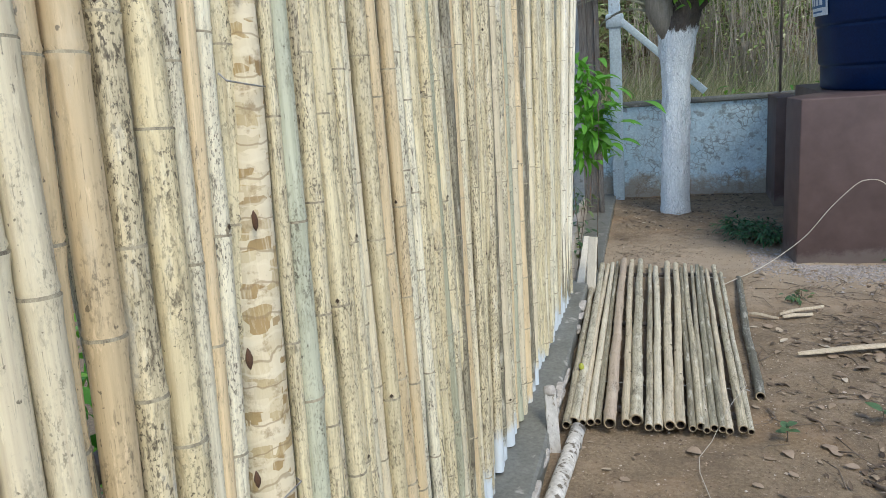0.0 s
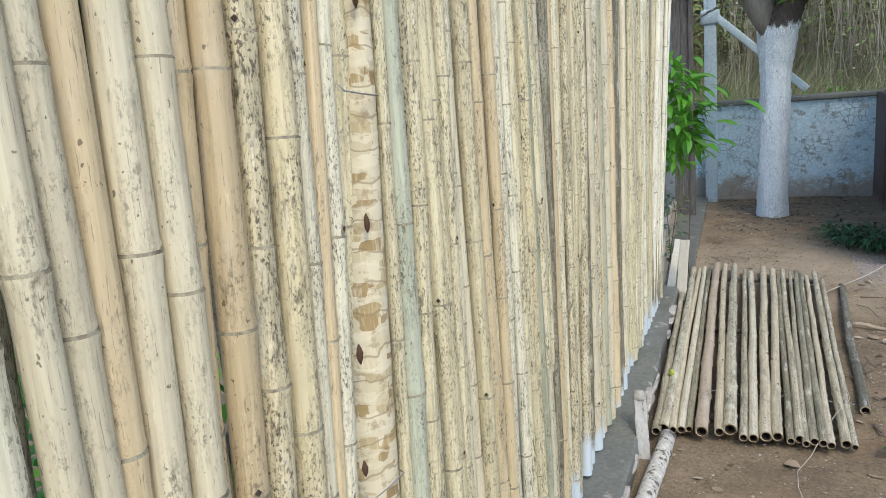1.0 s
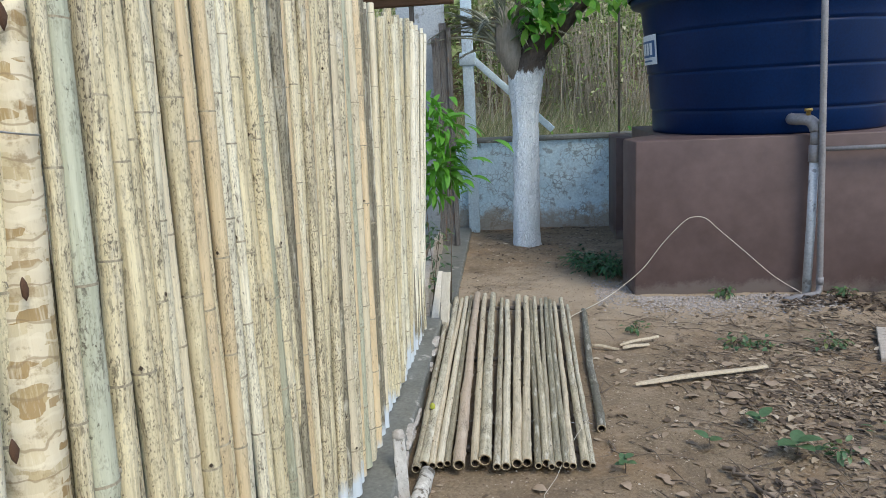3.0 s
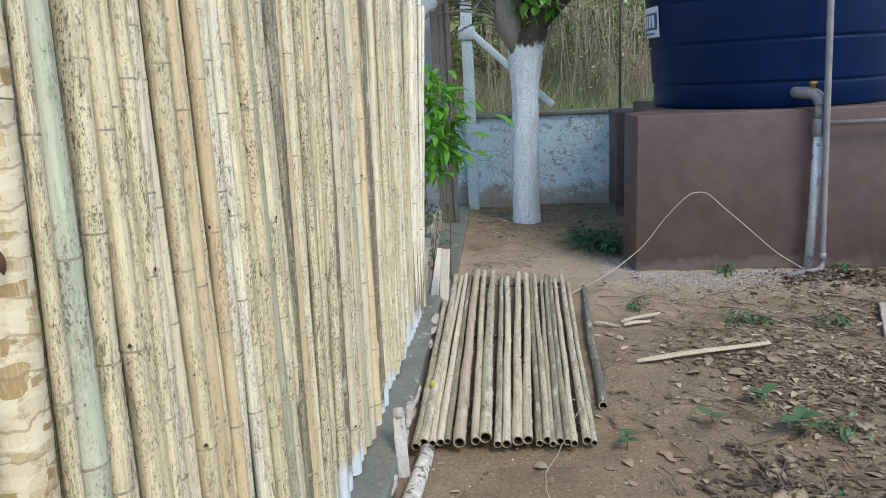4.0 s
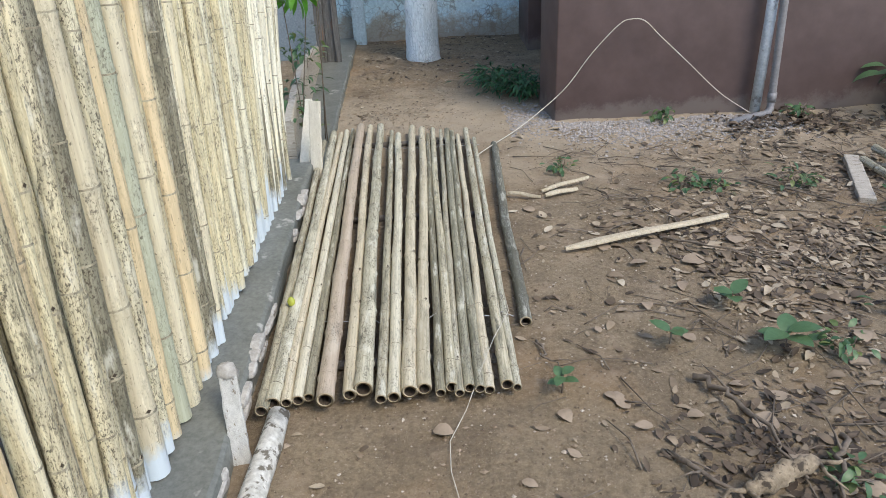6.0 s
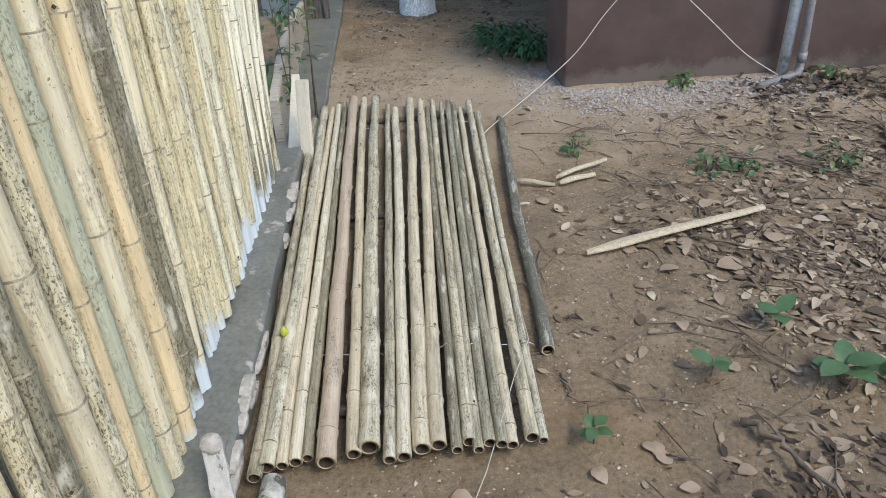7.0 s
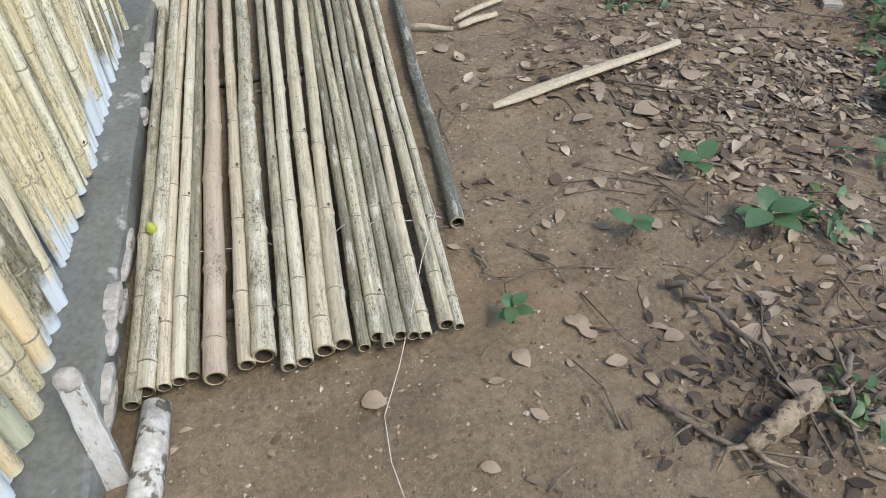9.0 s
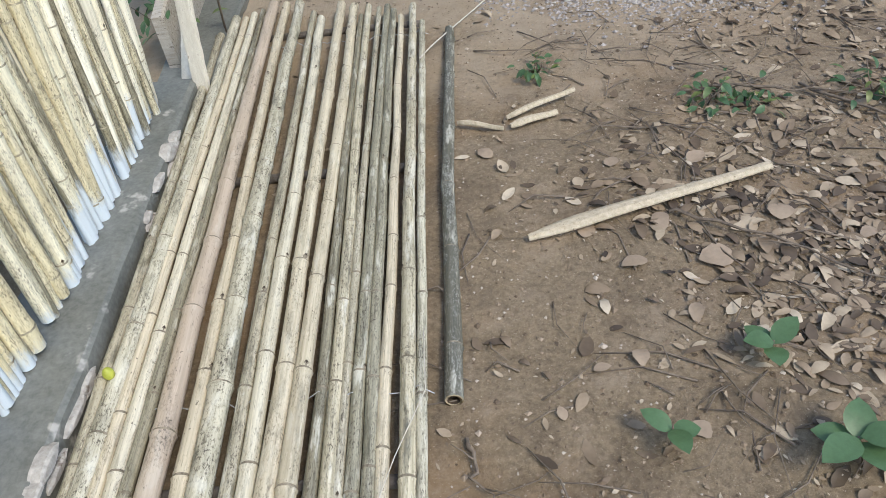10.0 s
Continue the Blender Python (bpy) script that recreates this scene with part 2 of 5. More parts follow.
CUT = {
    "cream": cane_surface("cut_bamboo_cream", (0.60, 0.535, 0.405), (0.41, 0.355, 0.255), 0.7, patchy=0.6),
    "pale": cane_surface("cut_bamboo_pale", (0.67, 0.625, 0.50), (0.47, 0.425, 0.32), 0.7, patchy=0.6),
    "tan": cane_surface("cut_bamboo_pinkish", (0.49, 0.40, 0.315), (0.38, 0.31, 0.24), 0.4, patchy=0.3),
    "spotted": cane_surface("cut_bamboo_mildewed", (0.60, 0.56, 0.44), (0.33, 0.305, 0.22), 1.5, patchy=1.2),
    "black": cane_surface("cut_bamboo_blackened", (0.13, 0.125, 0.10), (0.07, 0.07, 0.055), 1.2, spots=(0.4, 0.4, 0.35), patchy=0.9),
    "dark": cane_surface("cut_bamboo_weathered", (0.40, 0.375, 0.28), (0.17, 0.16, 0.115), 1.6, patchy=1.1),
}
NODE = surface("bamboo_node_ring", (0.08, 0.06, 0.04), (0.66, 0.59, 0.42), 1.5, 0.8)
CUTNODE = surface("cut_bamboo_node_ring", (0.05, 0.04, 0.028), (0.42, 0.36, 0.26), 1.5, 0.85)
# near-black, so shade inside cut canes sits in the colour; bud tips share it
HOLLOWSHADE = surface("bamboo_hollow_shade_and_bud", (0.035, 0.025, 0.018), (0.09, 0.065, 0.04), 20, 0.9)
RIM = surface("bamboo_cut_end", (0.42, 0.34, 0.22), (0.58, 0.48, 0.32), 60, 0.8)
CONCRETE = surface("wet_concrete", (0.112, 0.117, 0.103), (0.218, 0.224, 0.20), 3, 0.5, 0.45, 0.008, spots=(0.40, 0.385, 0.35), spot_scale=7, spot_at=0.63)
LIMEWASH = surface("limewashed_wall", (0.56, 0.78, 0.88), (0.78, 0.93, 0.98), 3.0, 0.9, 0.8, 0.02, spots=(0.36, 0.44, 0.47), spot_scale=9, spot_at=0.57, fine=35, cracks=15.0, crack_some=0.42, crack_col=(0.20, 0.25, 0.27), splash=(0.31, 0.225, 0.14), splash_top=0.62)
LIMEPOST = surface("limewashed_post", (0.55, 0.70, 0.78), (0.74, 0.87, 0.93), 3.0, 0.9, 0.5, 0.01, spots=(0.36, 0.42, 0.45), spot_scale=20, spot_at=0.64, fine=50)
WHITEBARK = surface("limewashed_bark", (0.80, 0.90, 0.95), (0.90, 0.96, 0.98), 10, 0.9, 1.0, 0.025, (1, 1, 0.42), cracks=46.0, crack_some=0.36, crack_relief=0.3, crack_col=(0.47, 0.54, 0.58), spots=(0.40, 0.46, 0.50), spot_scale=30, spot_at=0.63, above=((0.09, 0.075, 0.06), 1.93, 0.35))
BARK = surface("dark_bark", (0.05, 0.04, 0.033), (0.135, 0.11, 0.09), 10, 0.95, 1.0, 0.03, (1, 1, 0.3))
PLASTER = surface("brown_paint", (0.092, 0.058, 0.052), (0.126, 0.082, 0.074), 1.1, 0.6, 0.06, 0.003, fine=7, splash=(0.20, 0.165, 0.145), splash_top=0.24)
BLUE = surface("blue_polyethylene", (0.0, 0.010, 0.048), (0.0003, 0.018, 0.078), 2.0, 0.36, 0.05, 0.002)
BLUE.node_tree.nodes["Principled BSDF"].inputs["Specular IOR Level"].default_value = 0.14
PVC = surface("grey_pvc", (0.20, 0.19, 0.19), (0.29, 0.28, 0.28), 8, 0.45, 0.1, 0.002)
PVCWHITE = surface("limed_pvc", (0.42, 0.46, 0.49), (0.66, 0.69, 0.71), 9, 0.6, 0.2, 0.002, spots=(0.25, 0.25, 0.25), spot_scale=14, spot_at=0.6)
BRASS = surface("brass_cap", (0.45, 0.30, 0.09), (0.62, 0.43, 0.14), 8, 0.35, metal=0.8)
PALEWOOD = surface("fresh_split_wood", (0.36, 0.29, 0.19), (0.65, 0.56, 0.41), 3, 0.75, 0.5, 0.004, (30, 30, 2), spots=(0.22, 0.16, 0.10), spot_scale=3.2, spot_at=0.64)
GREYWOOD = surface("weathered_wood", (0.10, 0.085, 0.07), (0.25, 0.22, 0.19), 3, 0.9, 0.8, 0.01, (25, 25, 2))
LIMEWOOD = surface("limed_wood", (0.36, 0.35, 0.32), (0.62, 0.61, 0.57), 4, 0.85, 0.6, 0.006, (12, 12, 3), spots=(0.2, 0.17, 0.13), spot_scale=7, spot_at=0.6)
LICHEN = surface("lichened_log", (0.34, 0.32, 0.27), (0.74, 0.72, 0.66), 18, 0.9, 0.8, 0.008, spots=(0.15, 0.13, 0.10), spot_scale=26, spot_at=0.55)
BOARDTAN = surface("weathered_tan_boards", (0.34, 0.29, 0.23), (0.62, 0.56, 0.47), 3, 0.9, 0.7, 0.006, (4, 22, 22), spots=(0.16, 0.13, 0.10), spot_scale=4, spot_at=0.6)
MORTAR = surface("pale_mortar", (0.30, 0.28, 0.25), (0.55, 0.52, 0.47), 16, 0.9, spots=(0.2, 0.17, 0.14), spot_scale=18)
SAWN = surface("pale_sawn_board", (0.56, 0.50, 0.39), (0.80, 0.75, 0.63), 3, 0.8, 0.5, 0.004, (25, 25, 2), spots=(0.34, 0.27, 0.19), spot_scale=3, spot_at=0.63)
PALM = palm_surface()
PALMSCAR = surface("palm_leaf_scar", (0.07, 0.035, 0.02), (0.16, 0.085, 0.045), 20, 0.9)
WIRE = surface("galvanised_wire", (0.36, 0.36, 0.35), (0.55, 0.55, 0.53), 20, 0.4, metal=0.6)
CORD = surface("pale_cord", (0.48, 0.44, 0.36), (0.66, 0.61, 0.52), 40, 0.8)
RENDERED = surface("grey_render", (0.27, 0.31, 0.33), (0.44, 0.48, 0.50), 3, 0.9, spots=(0.2, 0.21, 0.2), spot_scale=6)
EAVE = surface("brown_eave_timber", (0.10, 0.05, 0.03), (0.17, 0.09, 0.05), 4, 0.8, stretch=(2, 20, 20))
LABELWHITE = surface("label_white", (0.68, 0.72, 0.76), (0.80, 0.83, 0.86), 10, 0.5)
LABELBLUE = surface("label_blue", (0.03, 0.10, 0.24), (0.05, 0.14, 0.30), 10, 0.5)
ROTTING = leaf_surface("rotting_leaves", [(0.0, (0.035, 0.025, 0.017)), (0.5, (0.085, 0.06, 0.04)), (0.85, (0.16, 0.115, 0.075)), (1.0, (0.27, 0.215, 0.15))], 0.8)
LITTER = leaf_surface("dry_leaves", [(0.0, (0.08, 0.055, 0.033)), (0.25, (0.165, 0.118, 0.074)), (0.55, (0.275, 0.205, 0.132)), (0.8, (0.37, 0.29, 0.195)), (0.95, (0.46, 0.375, 0.265)), (1.0, (0.56, 0.48, 0.36))], 0.65)
BIGLEAF = leaf_surface("large_dry_leaf", [(0.0, (0.21, 0.15, 0.10)), (0.5, (0.32, 0.24, 0.165)), (1.0, (0.43, 0.35, 0.25))], 0.65)
GREEN = leaf_surface("fresh_leaf", [(0.0, (0.045, 0.18, 0.02)), (0.5, (0.10, 0.33, 0.03)), (1.0, (0.24, 0.50, 0.06))], 0.42, 0.35)
BLUEGREEN = leaf_surface("seedling_leaf", [(0.0, (0.055, 0.12, 0.05)), (0.6, (0.105, 0.195, 0.085)), (1.0, (0.20, 0.235, 0.065))], 0.4, 0.25)
DARKGREEN = leaf_surface("low_shrub_leaf", [(0.0, (0.02, 0.07, 0.025)), (0.6, (0.04, 0.14, 0.05)), (1.0, (0.09, 0.22, 0.08))], 0.5, 0.2)
SCRUB = leaf_surface("scrub_leaf", [(0.0, (0.16, 0.21, 0.09)), (0.4, (0.33, 0.45, 0.15)), (0.7, (0.54, 0.60, 0.27)), (1.0, (0.72, 0.68, 0.47))], 0.7, 0.3)
STRAW = leaf_surface("dry_grass", [(0.0, (0.20, 0.24, 0.10)), (0.4, (0.36, 0.38, 0.19)), (0.7, (0.50, 0.46, 0.28)), (1.0, (0.66, 0.62, 0.43))], 0.8)
POSTWOOD = surface("dark_old_boards", (0.07, 0.066, 0.06), (0.27, 0.255, 0.235), 3, 0.95, 1.0, 0.02, (22, 22, 2.5), spots=(0.24, 0.15, 0.10), spot_scale=1.2, spot_at=0.6)
PALMGREY = leaf_surface("grey_palm_frond", [(0.0, (0.16, 0.19, 0.13)), (0.5, (0.27, 0.29, 0.21)), (1.0, (0.40, 0.39, 0.30))], 0.7)
PALMBASE = surface("grey_palm_leaf_bases", (0.20, 0.18, 0.14), (0.40, 0.37, 0.31), 4, 0.9, 0.9, 0.02, (14, 14, 2))
DRYSTEM = surface("dry_stem", (0.30, 0.26, 0.20), (0.52, 0.46, 0.36), 20, 0.9)
TWIG = surface("dry_twig", (0.085, 0.065, 0.05), (0.24, 0.19, 0.14), 20, 0.9)
STONE = surface("crushed_stone", (0.20, 0.175, 0.155), (0.48, 0.44, 0.405), 30, 0.9)
ROTTEN = surface("rotten_wood", (0.13, 0.095, 0.06), (0.40, 0.32, 0.22), 14, 0.95, 1.0, 0.01, spots=(0.06, 0.045, 0.03), spot_scale=24, spot_at=0.57)
LEMON = surface("yellow_green_fruit", (0.30, 0.34, 0.035), (0.46, 0.48, 0.07), 20, 0.45)


def earth_material():
    m, t, b = nodes_of("bare_earth")
    v = coords(t, vary=False)
    big, mid, fine = noise_node(t, v, 0.9, 4.0), noise_node(t, v, 4.5, 8.0, 0.75), noise_node(t, v, 55.0, 6.0, 0.75)
    col = ramp(t, big, [(0.35, (0.167, 0.119, 0.069)), (0.5, (0.216, 0.157, 0.093)), (0.66, (0.276, 0.205, 0.124))])
    col = mix(t, 0.5, col, ramp(t, mid, [(0.35, (0.127, 0.091, 0.057)), (0.65, (0.311, 0.236, 0.148))]))
    col = mix(t, 0.5, col, ramp(t, fine, [(0.35, (0.098, 0.069, 0.042)), (0.66, (0.402, 0.316, 0.203))]))
    red = ramp(t, noise_node(t, v, 1.7, 3.0), [(0.52, (0, 0, 0)), (0.68, (0.7, 0.7, 0.7))])
    col = mix(t, red, col, (0.271, 0.169, 0.081))
    damp = ramp(t, noise_node(t, v, 2.6, 7.0, 0.7), [(0.5, (0, 0, 0)), (0.64, (0.55, 0.55, 0.55))])
    col = mix(t, damp, col, (0.109, 0.076, 0.048))
    dusty = ramp(t, noise_node(t, v, 3.4, 8.0, 0.75), [(0.52, (0, 0, 0)), (0.66, (0.65, 0.65, 0.65))])
    col = mix(t, dusty, col, (0.369, 0.289, 0.201))
    sep = t.nodes.new("ShaderNodeSeparateXYZ")
    t.links.new(v, sep.inputs[0])
    # brighter light before the plinth, put into the earth's colour as a pale band
    lit_near = t.nodes.new("ShaderNodeMapRange")
    lit_near.inputs[1].default_value, lit_near.inputs[2].default_value, lit_near.inputs[3].default_value, lit_near.inputs[4].default_value = 4.3, 6.0, 0.0, 0.45
    t.links.new(sep.outputs[1], lit_near.inputs[0])
    # the painted band fades out where the tree's shade begins
    shade_rear = t.nodes.new("ShaderNodeMapRange")
    shade_rear.inputs[1].default_value, shade_rear.inputs[2].default_value, shade_rear.inputs[3].default_value, shade_rear.inputs[4].default_value = 6.6, 7.3, 0.0, -0.45
    t.links.new(sep.outputs[1], shade_rear.inputs[0])
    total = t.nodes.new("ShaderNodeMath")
    t.links.new(lit_near.outputs[0], total.inputs[0])
    t.links.new(shade_rear.outputs[0], total.inputs[1])
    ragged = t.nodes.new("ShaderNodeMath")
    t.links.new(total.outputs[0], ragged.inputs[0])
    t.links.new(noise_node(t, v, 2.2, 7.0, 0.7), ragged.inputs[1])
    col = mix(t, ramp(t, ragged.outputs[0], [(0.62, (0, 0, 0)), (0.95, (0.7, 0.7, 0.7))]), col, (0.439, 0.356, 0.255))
    crumb = ramp(t, noise_node(t, v, 130.0, 4.0, 0.7), [(0.60, (0, 0, 0)), (0.68, (0.6, 0.6, 0.6))])
    col = mix(t, crumb, col, (0.382, 0.297, 0.203))
    pit = ramp(t, noise_node(t, v, 24.0, 6.0, 0.8), [(0.60, (0, 0, 0)), (0.68, (0.5, 0.5, 0.5))])
    col = mix(t, pit, col, (0.077, 0.054, 0.035))
    grit = ramp(t, noise_node(t, v, 210.0, 2.0, 0.5), [(0.68, (0, 0, 0)), (0.72, (0.8, 0.8, 0.8))])
    col = mix(t, grit, col, (0.457, 0.387, 0.292))
    t.links.new(col, b.inputs["Base Color"])
    b.inputs["Roughness"].default_value = 0.95
    bump(t, b, mix(t, 0.45, mix(t, 0.6, mid, fine), noise_node(t, v, 120.0, 5.0, 0.8)), 0.8, 0.02)
    return m


EARTH = earth_material()
CLOD = leaf_surface("soil_crumbs", [(0.0, (0.12, 0.085, 0.055)), (0.45, (0.24, 0.175, 0.115)), (0.8, (0.36, 0.28, 0.20)), (1.0, (0.55, 0.48, 0.40))], 0.95)

# ---- builders ----


class Build:
    """Collects faces of one mesh."""

    def __init__(self):
        self.v, self.f, self.mi = [], [], []

    def ring(self, c, ax, r, n, phase=0.0, squash=1.0, wob=0.0):
        ax = Vector(ax).normalized()
        s = ax.orthogonal().normalized() if abs(ax.z) < 0.99 else Vector((1, 0, 0))
        u = ax.cross(s)
        i0 = len(self.v)
        for k in range(n):
            a = phase + 2 * math.pi * k / n
            rr = r * (1 + random.uniform(-wob, wob))
            p = Vector(c) + s * (math.cos(a) * rr) + u * (math.sin(a) * rr * squash)
            self.v.append(p[:])
        return i0

    def bridge(self, a, b, n, mi=0):
        for k in range(n):
            j = (k + 1) % n
            self.f.append((a + k, a + j, b + j, b + k))
            self.mi.append(mi)

    def cap(self, a, n, mi=0, flip=False):
        self.f.append(tuple(range(a, a + n))[::-1] if not flip else tuple(range(a, a + n)))
        self.mi.append(mi)

    def tube(self, pts, rads, n=10, mi=0, squash=1.0, wob=0.0, caps=True):
        pts = [Vector(p) for p in pts]
        if isinstance(rads, (int, float)):
            rads = [rads] * len(pts)
        rings = []
        ref = None
        for i, p in enumerate(pts):
            ax = (pts[min(i + 1, len(pts) - 1)] - pts[max(i - 1, 0)]).normalized()
            if ref is None:
                ref = Vector((1, 0, 0)) if abs(ax.x) < 0.8 else Vector((0, 1, 0))
            s = (ref - ax * ref.dot(ax)).normalized()
            ref = s
            u = ax.cross(s)
            i0 = len(self.v)
            for k in range(n):
                a = 2 * math.pi * k / n
                rr = rads[i] * (1 + random.uniform(-wob, wob))
                self.v.append((p + s * (math.cos(a) * rr) + u * (math.sin(a) * rr * squash))[:])
            rings.append(i0)
        for a, b in zip(rings, rings[1:]):
            self.bridge(a, b, n, mi)
        if caps:
            self.cap(rings[0], n, mi)
            self.cap(rings[-1], n, mi, True)
        return rings

    def box(self, lo, hi, mi=0, m=None, jitter=0.0, bevel=0.0):
        bm = bmesh.new()
        bmesh.ops.create_cube(bm, size=1.0)
        lo, hi = Vector(lo), Vector(hi)
        for q in bm.verts:
            q.co = Vector([(lo[i] + hi[i]) / 2 + q.co[i] * (hi[i] - lo[i]) for i in range(3)])
        if bevel:
            bmesh.ops.bevel(bm, geom=bm.edges[:], offset=bevel, segments=2, affect="EDGES", profile=0.5)
        i0 = len(self.v)
        for q in bm.verts:
            p = q.co + Vector([random.uniform(-jitter, jitter) for _ in range(3)])
            self.v.append((m @ p if m else p)[:])
        for q in bm.faces:
            self.f.append(tuple(i0 + w.index for w in q.verts))
            self.mi.append(mi)
        bm.free()

    def leaf(self, base, way, up, length, width, curl=0.15, fold=0.25, mi=0, rows=4, jag=0.0):
        way = Vector(way).normalized()
        side = way.cross(Vector(up))
        side = side.normalized() if side.length > 1e-4 else way.orthogonal().normalized()
        nrm = side.cross(way)
        base = Vector(base)
        i0 = len(self.v)
        self.v.append(base[:])
        for r in range(1, rows):
            s = r / rows
            w = width * 0.5 * math.sin(math.pi * s ** 0.86) ** 0.75 * (1 + 0.5 * jag * random.uniform(-1, 1))
            c = base + way * (length * s) + nrm * (curl * length * (s - s * s) * 4 * 0.5 - 0.35 * curl * length * s)
            for k in (-1, 0, 1):
                k *= 1 + jag * random.uniform(-1, 1)
                self.v.append((c + side * (w * k) + nrm * (abs(k) * fold * w))[:])
        self.v.append((base + way * length - nrm * (0.35 * curl * length))[:])
        tip = len(self.v) - 1
        self.f += [(i0, i0 + 2, i0 + 1), (i0, i0 + 3, i0 + 2)]
        for r in range(rows - 2):
            a = i0 + 1 + 3 * r
            self.f += [(a, a + 1, a + 4, a + 3), (a + 1, a + 2, a + 5, a + 4)]
        a = i0 + 1 + 3 * (rows - 2)
        self.f += [(a, a + 1, tip), (a + 1, a + 2, tip)]
        self.mi += [mi] * (len(self.f) - len(self.mi))

    def mesh(self, name, mats, smooth=True):
        me = bpy.data.meshes.new(name)
        me.from_pydata(self.v, [], self.f)
        for m in mats if isinstance(mats, (list, tuple)) else [mats]:
            me.materials.append(m)
        me.polygons.foreach_set("material_index", self.mi)
        me.polygons.foreach_set("use_smooth", [smooth] * len(self.f))
        me.update()
        return me


def obj(name, b, mats, parent=None, label="", category="", group="", kind="", smooth=True, m=None):
    ob = new(name, b.mesh(name, mats, smooth) if isinstance(b, Build) else b)
    if parent:
        ob.parent = parent
    if m:
        ob.matrix_basis = m
    return tagged(ob, label, category, group, kind)


def thing(name, label, category, at=(0, 0, 0), group=""):
    e = new(name)
    e.location = at
    e.empty_display_size = 0.1
    return tagged(e, label, category, group)


def along(a, b, roll=0.0):
    """Pose at a whose z axis points to b."""
    a, b = Vector(a), Vector(b)
    return Matrix.Translation(a) @ (b - a).to_track_quat("Z", "Y").to_matrix().to_4x4() @ Matrix.Rotation(roll, 4, "Z")


def cane_mesh(name, mat, length, gap, hollow=False, taper=0.12, sides=12, bow=0.0):
    """Bamboo cane of radius 1 along z, with swollen nodes and dark rings; hollow ends where they show."""
    b = Build()
    zs = []
    z = random.uniform(0.25, 0.9) * gap
    while z < length - 0.03:
        zs.append(z)
        z += gap * random.uniform(0.8, 1.25)
    fat = 0.15 if hollow else 0.09
    prof = [(0.0, 1.03, 0)]
    for z in zs:
        prof += [(z - 0.03, 0.985, 0), (z - 0.011, 1.04, 0), (z - (0.0068 if hollow else 0.0036), 1.0 + fat, 0), (z - (0.0065 if hollow else 0.0011), 1.0 + fat, 1), (z + (0.002 if hollow else 0.0006), 0.97, 1), (z + 0.006, 1.07, 0), (z + 0.014, 1.0, 0)]
    prof.append((length, 0.99, 0))
    phase = random.uniform(0, 6)
    way = 0.17 if hollow else 0.16
    knots = [(0.0, 0.0, 0.0)] + [(z, random.uniform(-way, way), random.uniform(-0.16, 0.16)) for z in zs] + [(length, 0.0, 0.0)]
    swell = [random.uniform(0.95, 1.05) for _ in knots]

    def bend(z):
        for i in range(len(knots) - 1):
            z0, z1 = knots[i][0], knots[i + 1][0]
            if z <= z1 or i == len(knots) - 2:
                f = (z - z0) / max(z1 - z0, 1e-6)
                arc = bow * math.sin(max(0.0, min(1.0, z / length)) * math.pi)
                return knots[i][1] * (1 - f) + knots[i + 1][1] * f + arc, knots[i][2] * (1 - f) + knots[i + 1][2] * f, swell[i] * (1 - f) + swell[i + 1] * f

    prev = None
    for z, r, mi in prof:
        ox, oy, wide = bend(z)
        k = r * (1 - taper * z / length) * (wide if 0 < z < length else 1.0)
        i0 = len(b.v)
        for s in range(sides):
            a = phase + 2 * math.pi * s / sides
            b.v.append((math.cos(a) * k + ox, math.sin(a) * k + oy, z))
        if prev is not None:
            b.bridge(prev, i0, sides, mi)
        else:
            first = i0
        prev = i0
    for z in zs:
        if random.random() < 0.5:
            ox, oy, fat = bend(z)
            a = random.uniform(0, 6.283)
            d = Vector((math.cos(a), math.sin(a), 0))
            q = Vector((ox, oy, z + 0.006)) + d * (0.9 * (1 - taper * z / length))
            i0 = len(b.v)
            side = Vector((-d.y, d.x, 0))
            for out, w, up in ((0.0, 0.34, 0.009), (0.22, 0.2, 0.006)):
                for cs, sn in ((1, 0), (0, 1), (-1, 0), (0, -1)):
                    b.v.append((q + d * out + side * (w * cs) + Vector((0, 0, up * sn + out * 0.03)))[:])
            b.bridge(i0, i0 + 4, 4, 1)
            b.cap(i0 + 4, 4, 3, True)
    for end, zz, dz, flip in ((first, 0.0, 0.05, False), (prev, length, -0.05, True)):
        if not hollow:
            b.cap(end, sides, 2, flip)
            continue
        k = 1.0 if zz == 0 else 1 - taper
        loops = []
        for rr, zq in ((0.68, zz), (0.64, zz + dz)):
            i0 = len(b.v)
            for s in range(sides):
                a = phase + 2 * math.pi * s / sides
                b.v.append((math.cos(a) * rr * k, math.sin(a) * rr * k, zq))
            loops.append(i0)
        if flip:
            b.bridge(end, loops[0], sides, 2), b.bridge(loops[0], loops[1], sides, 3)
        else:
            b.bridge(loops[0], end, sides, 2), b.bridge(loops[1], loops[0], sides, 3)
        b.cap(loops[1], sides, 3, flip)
    return b.mesh(name, [mat, CUTNODE if hollow else NODE, RIM, HOLLOWSHADE])


# ---- ground ----


def ground_height(x, y):
    p = Vector((x, y, 0.0))
    h = 0.018 * noise.noise(p * 1.3) + 0.011 * noise.noise(p * 5.0) + 0.006 * noise.noise(p * 15.0)
    if y > 9.4:
        h += min((y - 9.4) * 0.22, 2.5)
    if y > 17.0:
        h += min((y - 17.0) * 0.75, 16.0)
    return h


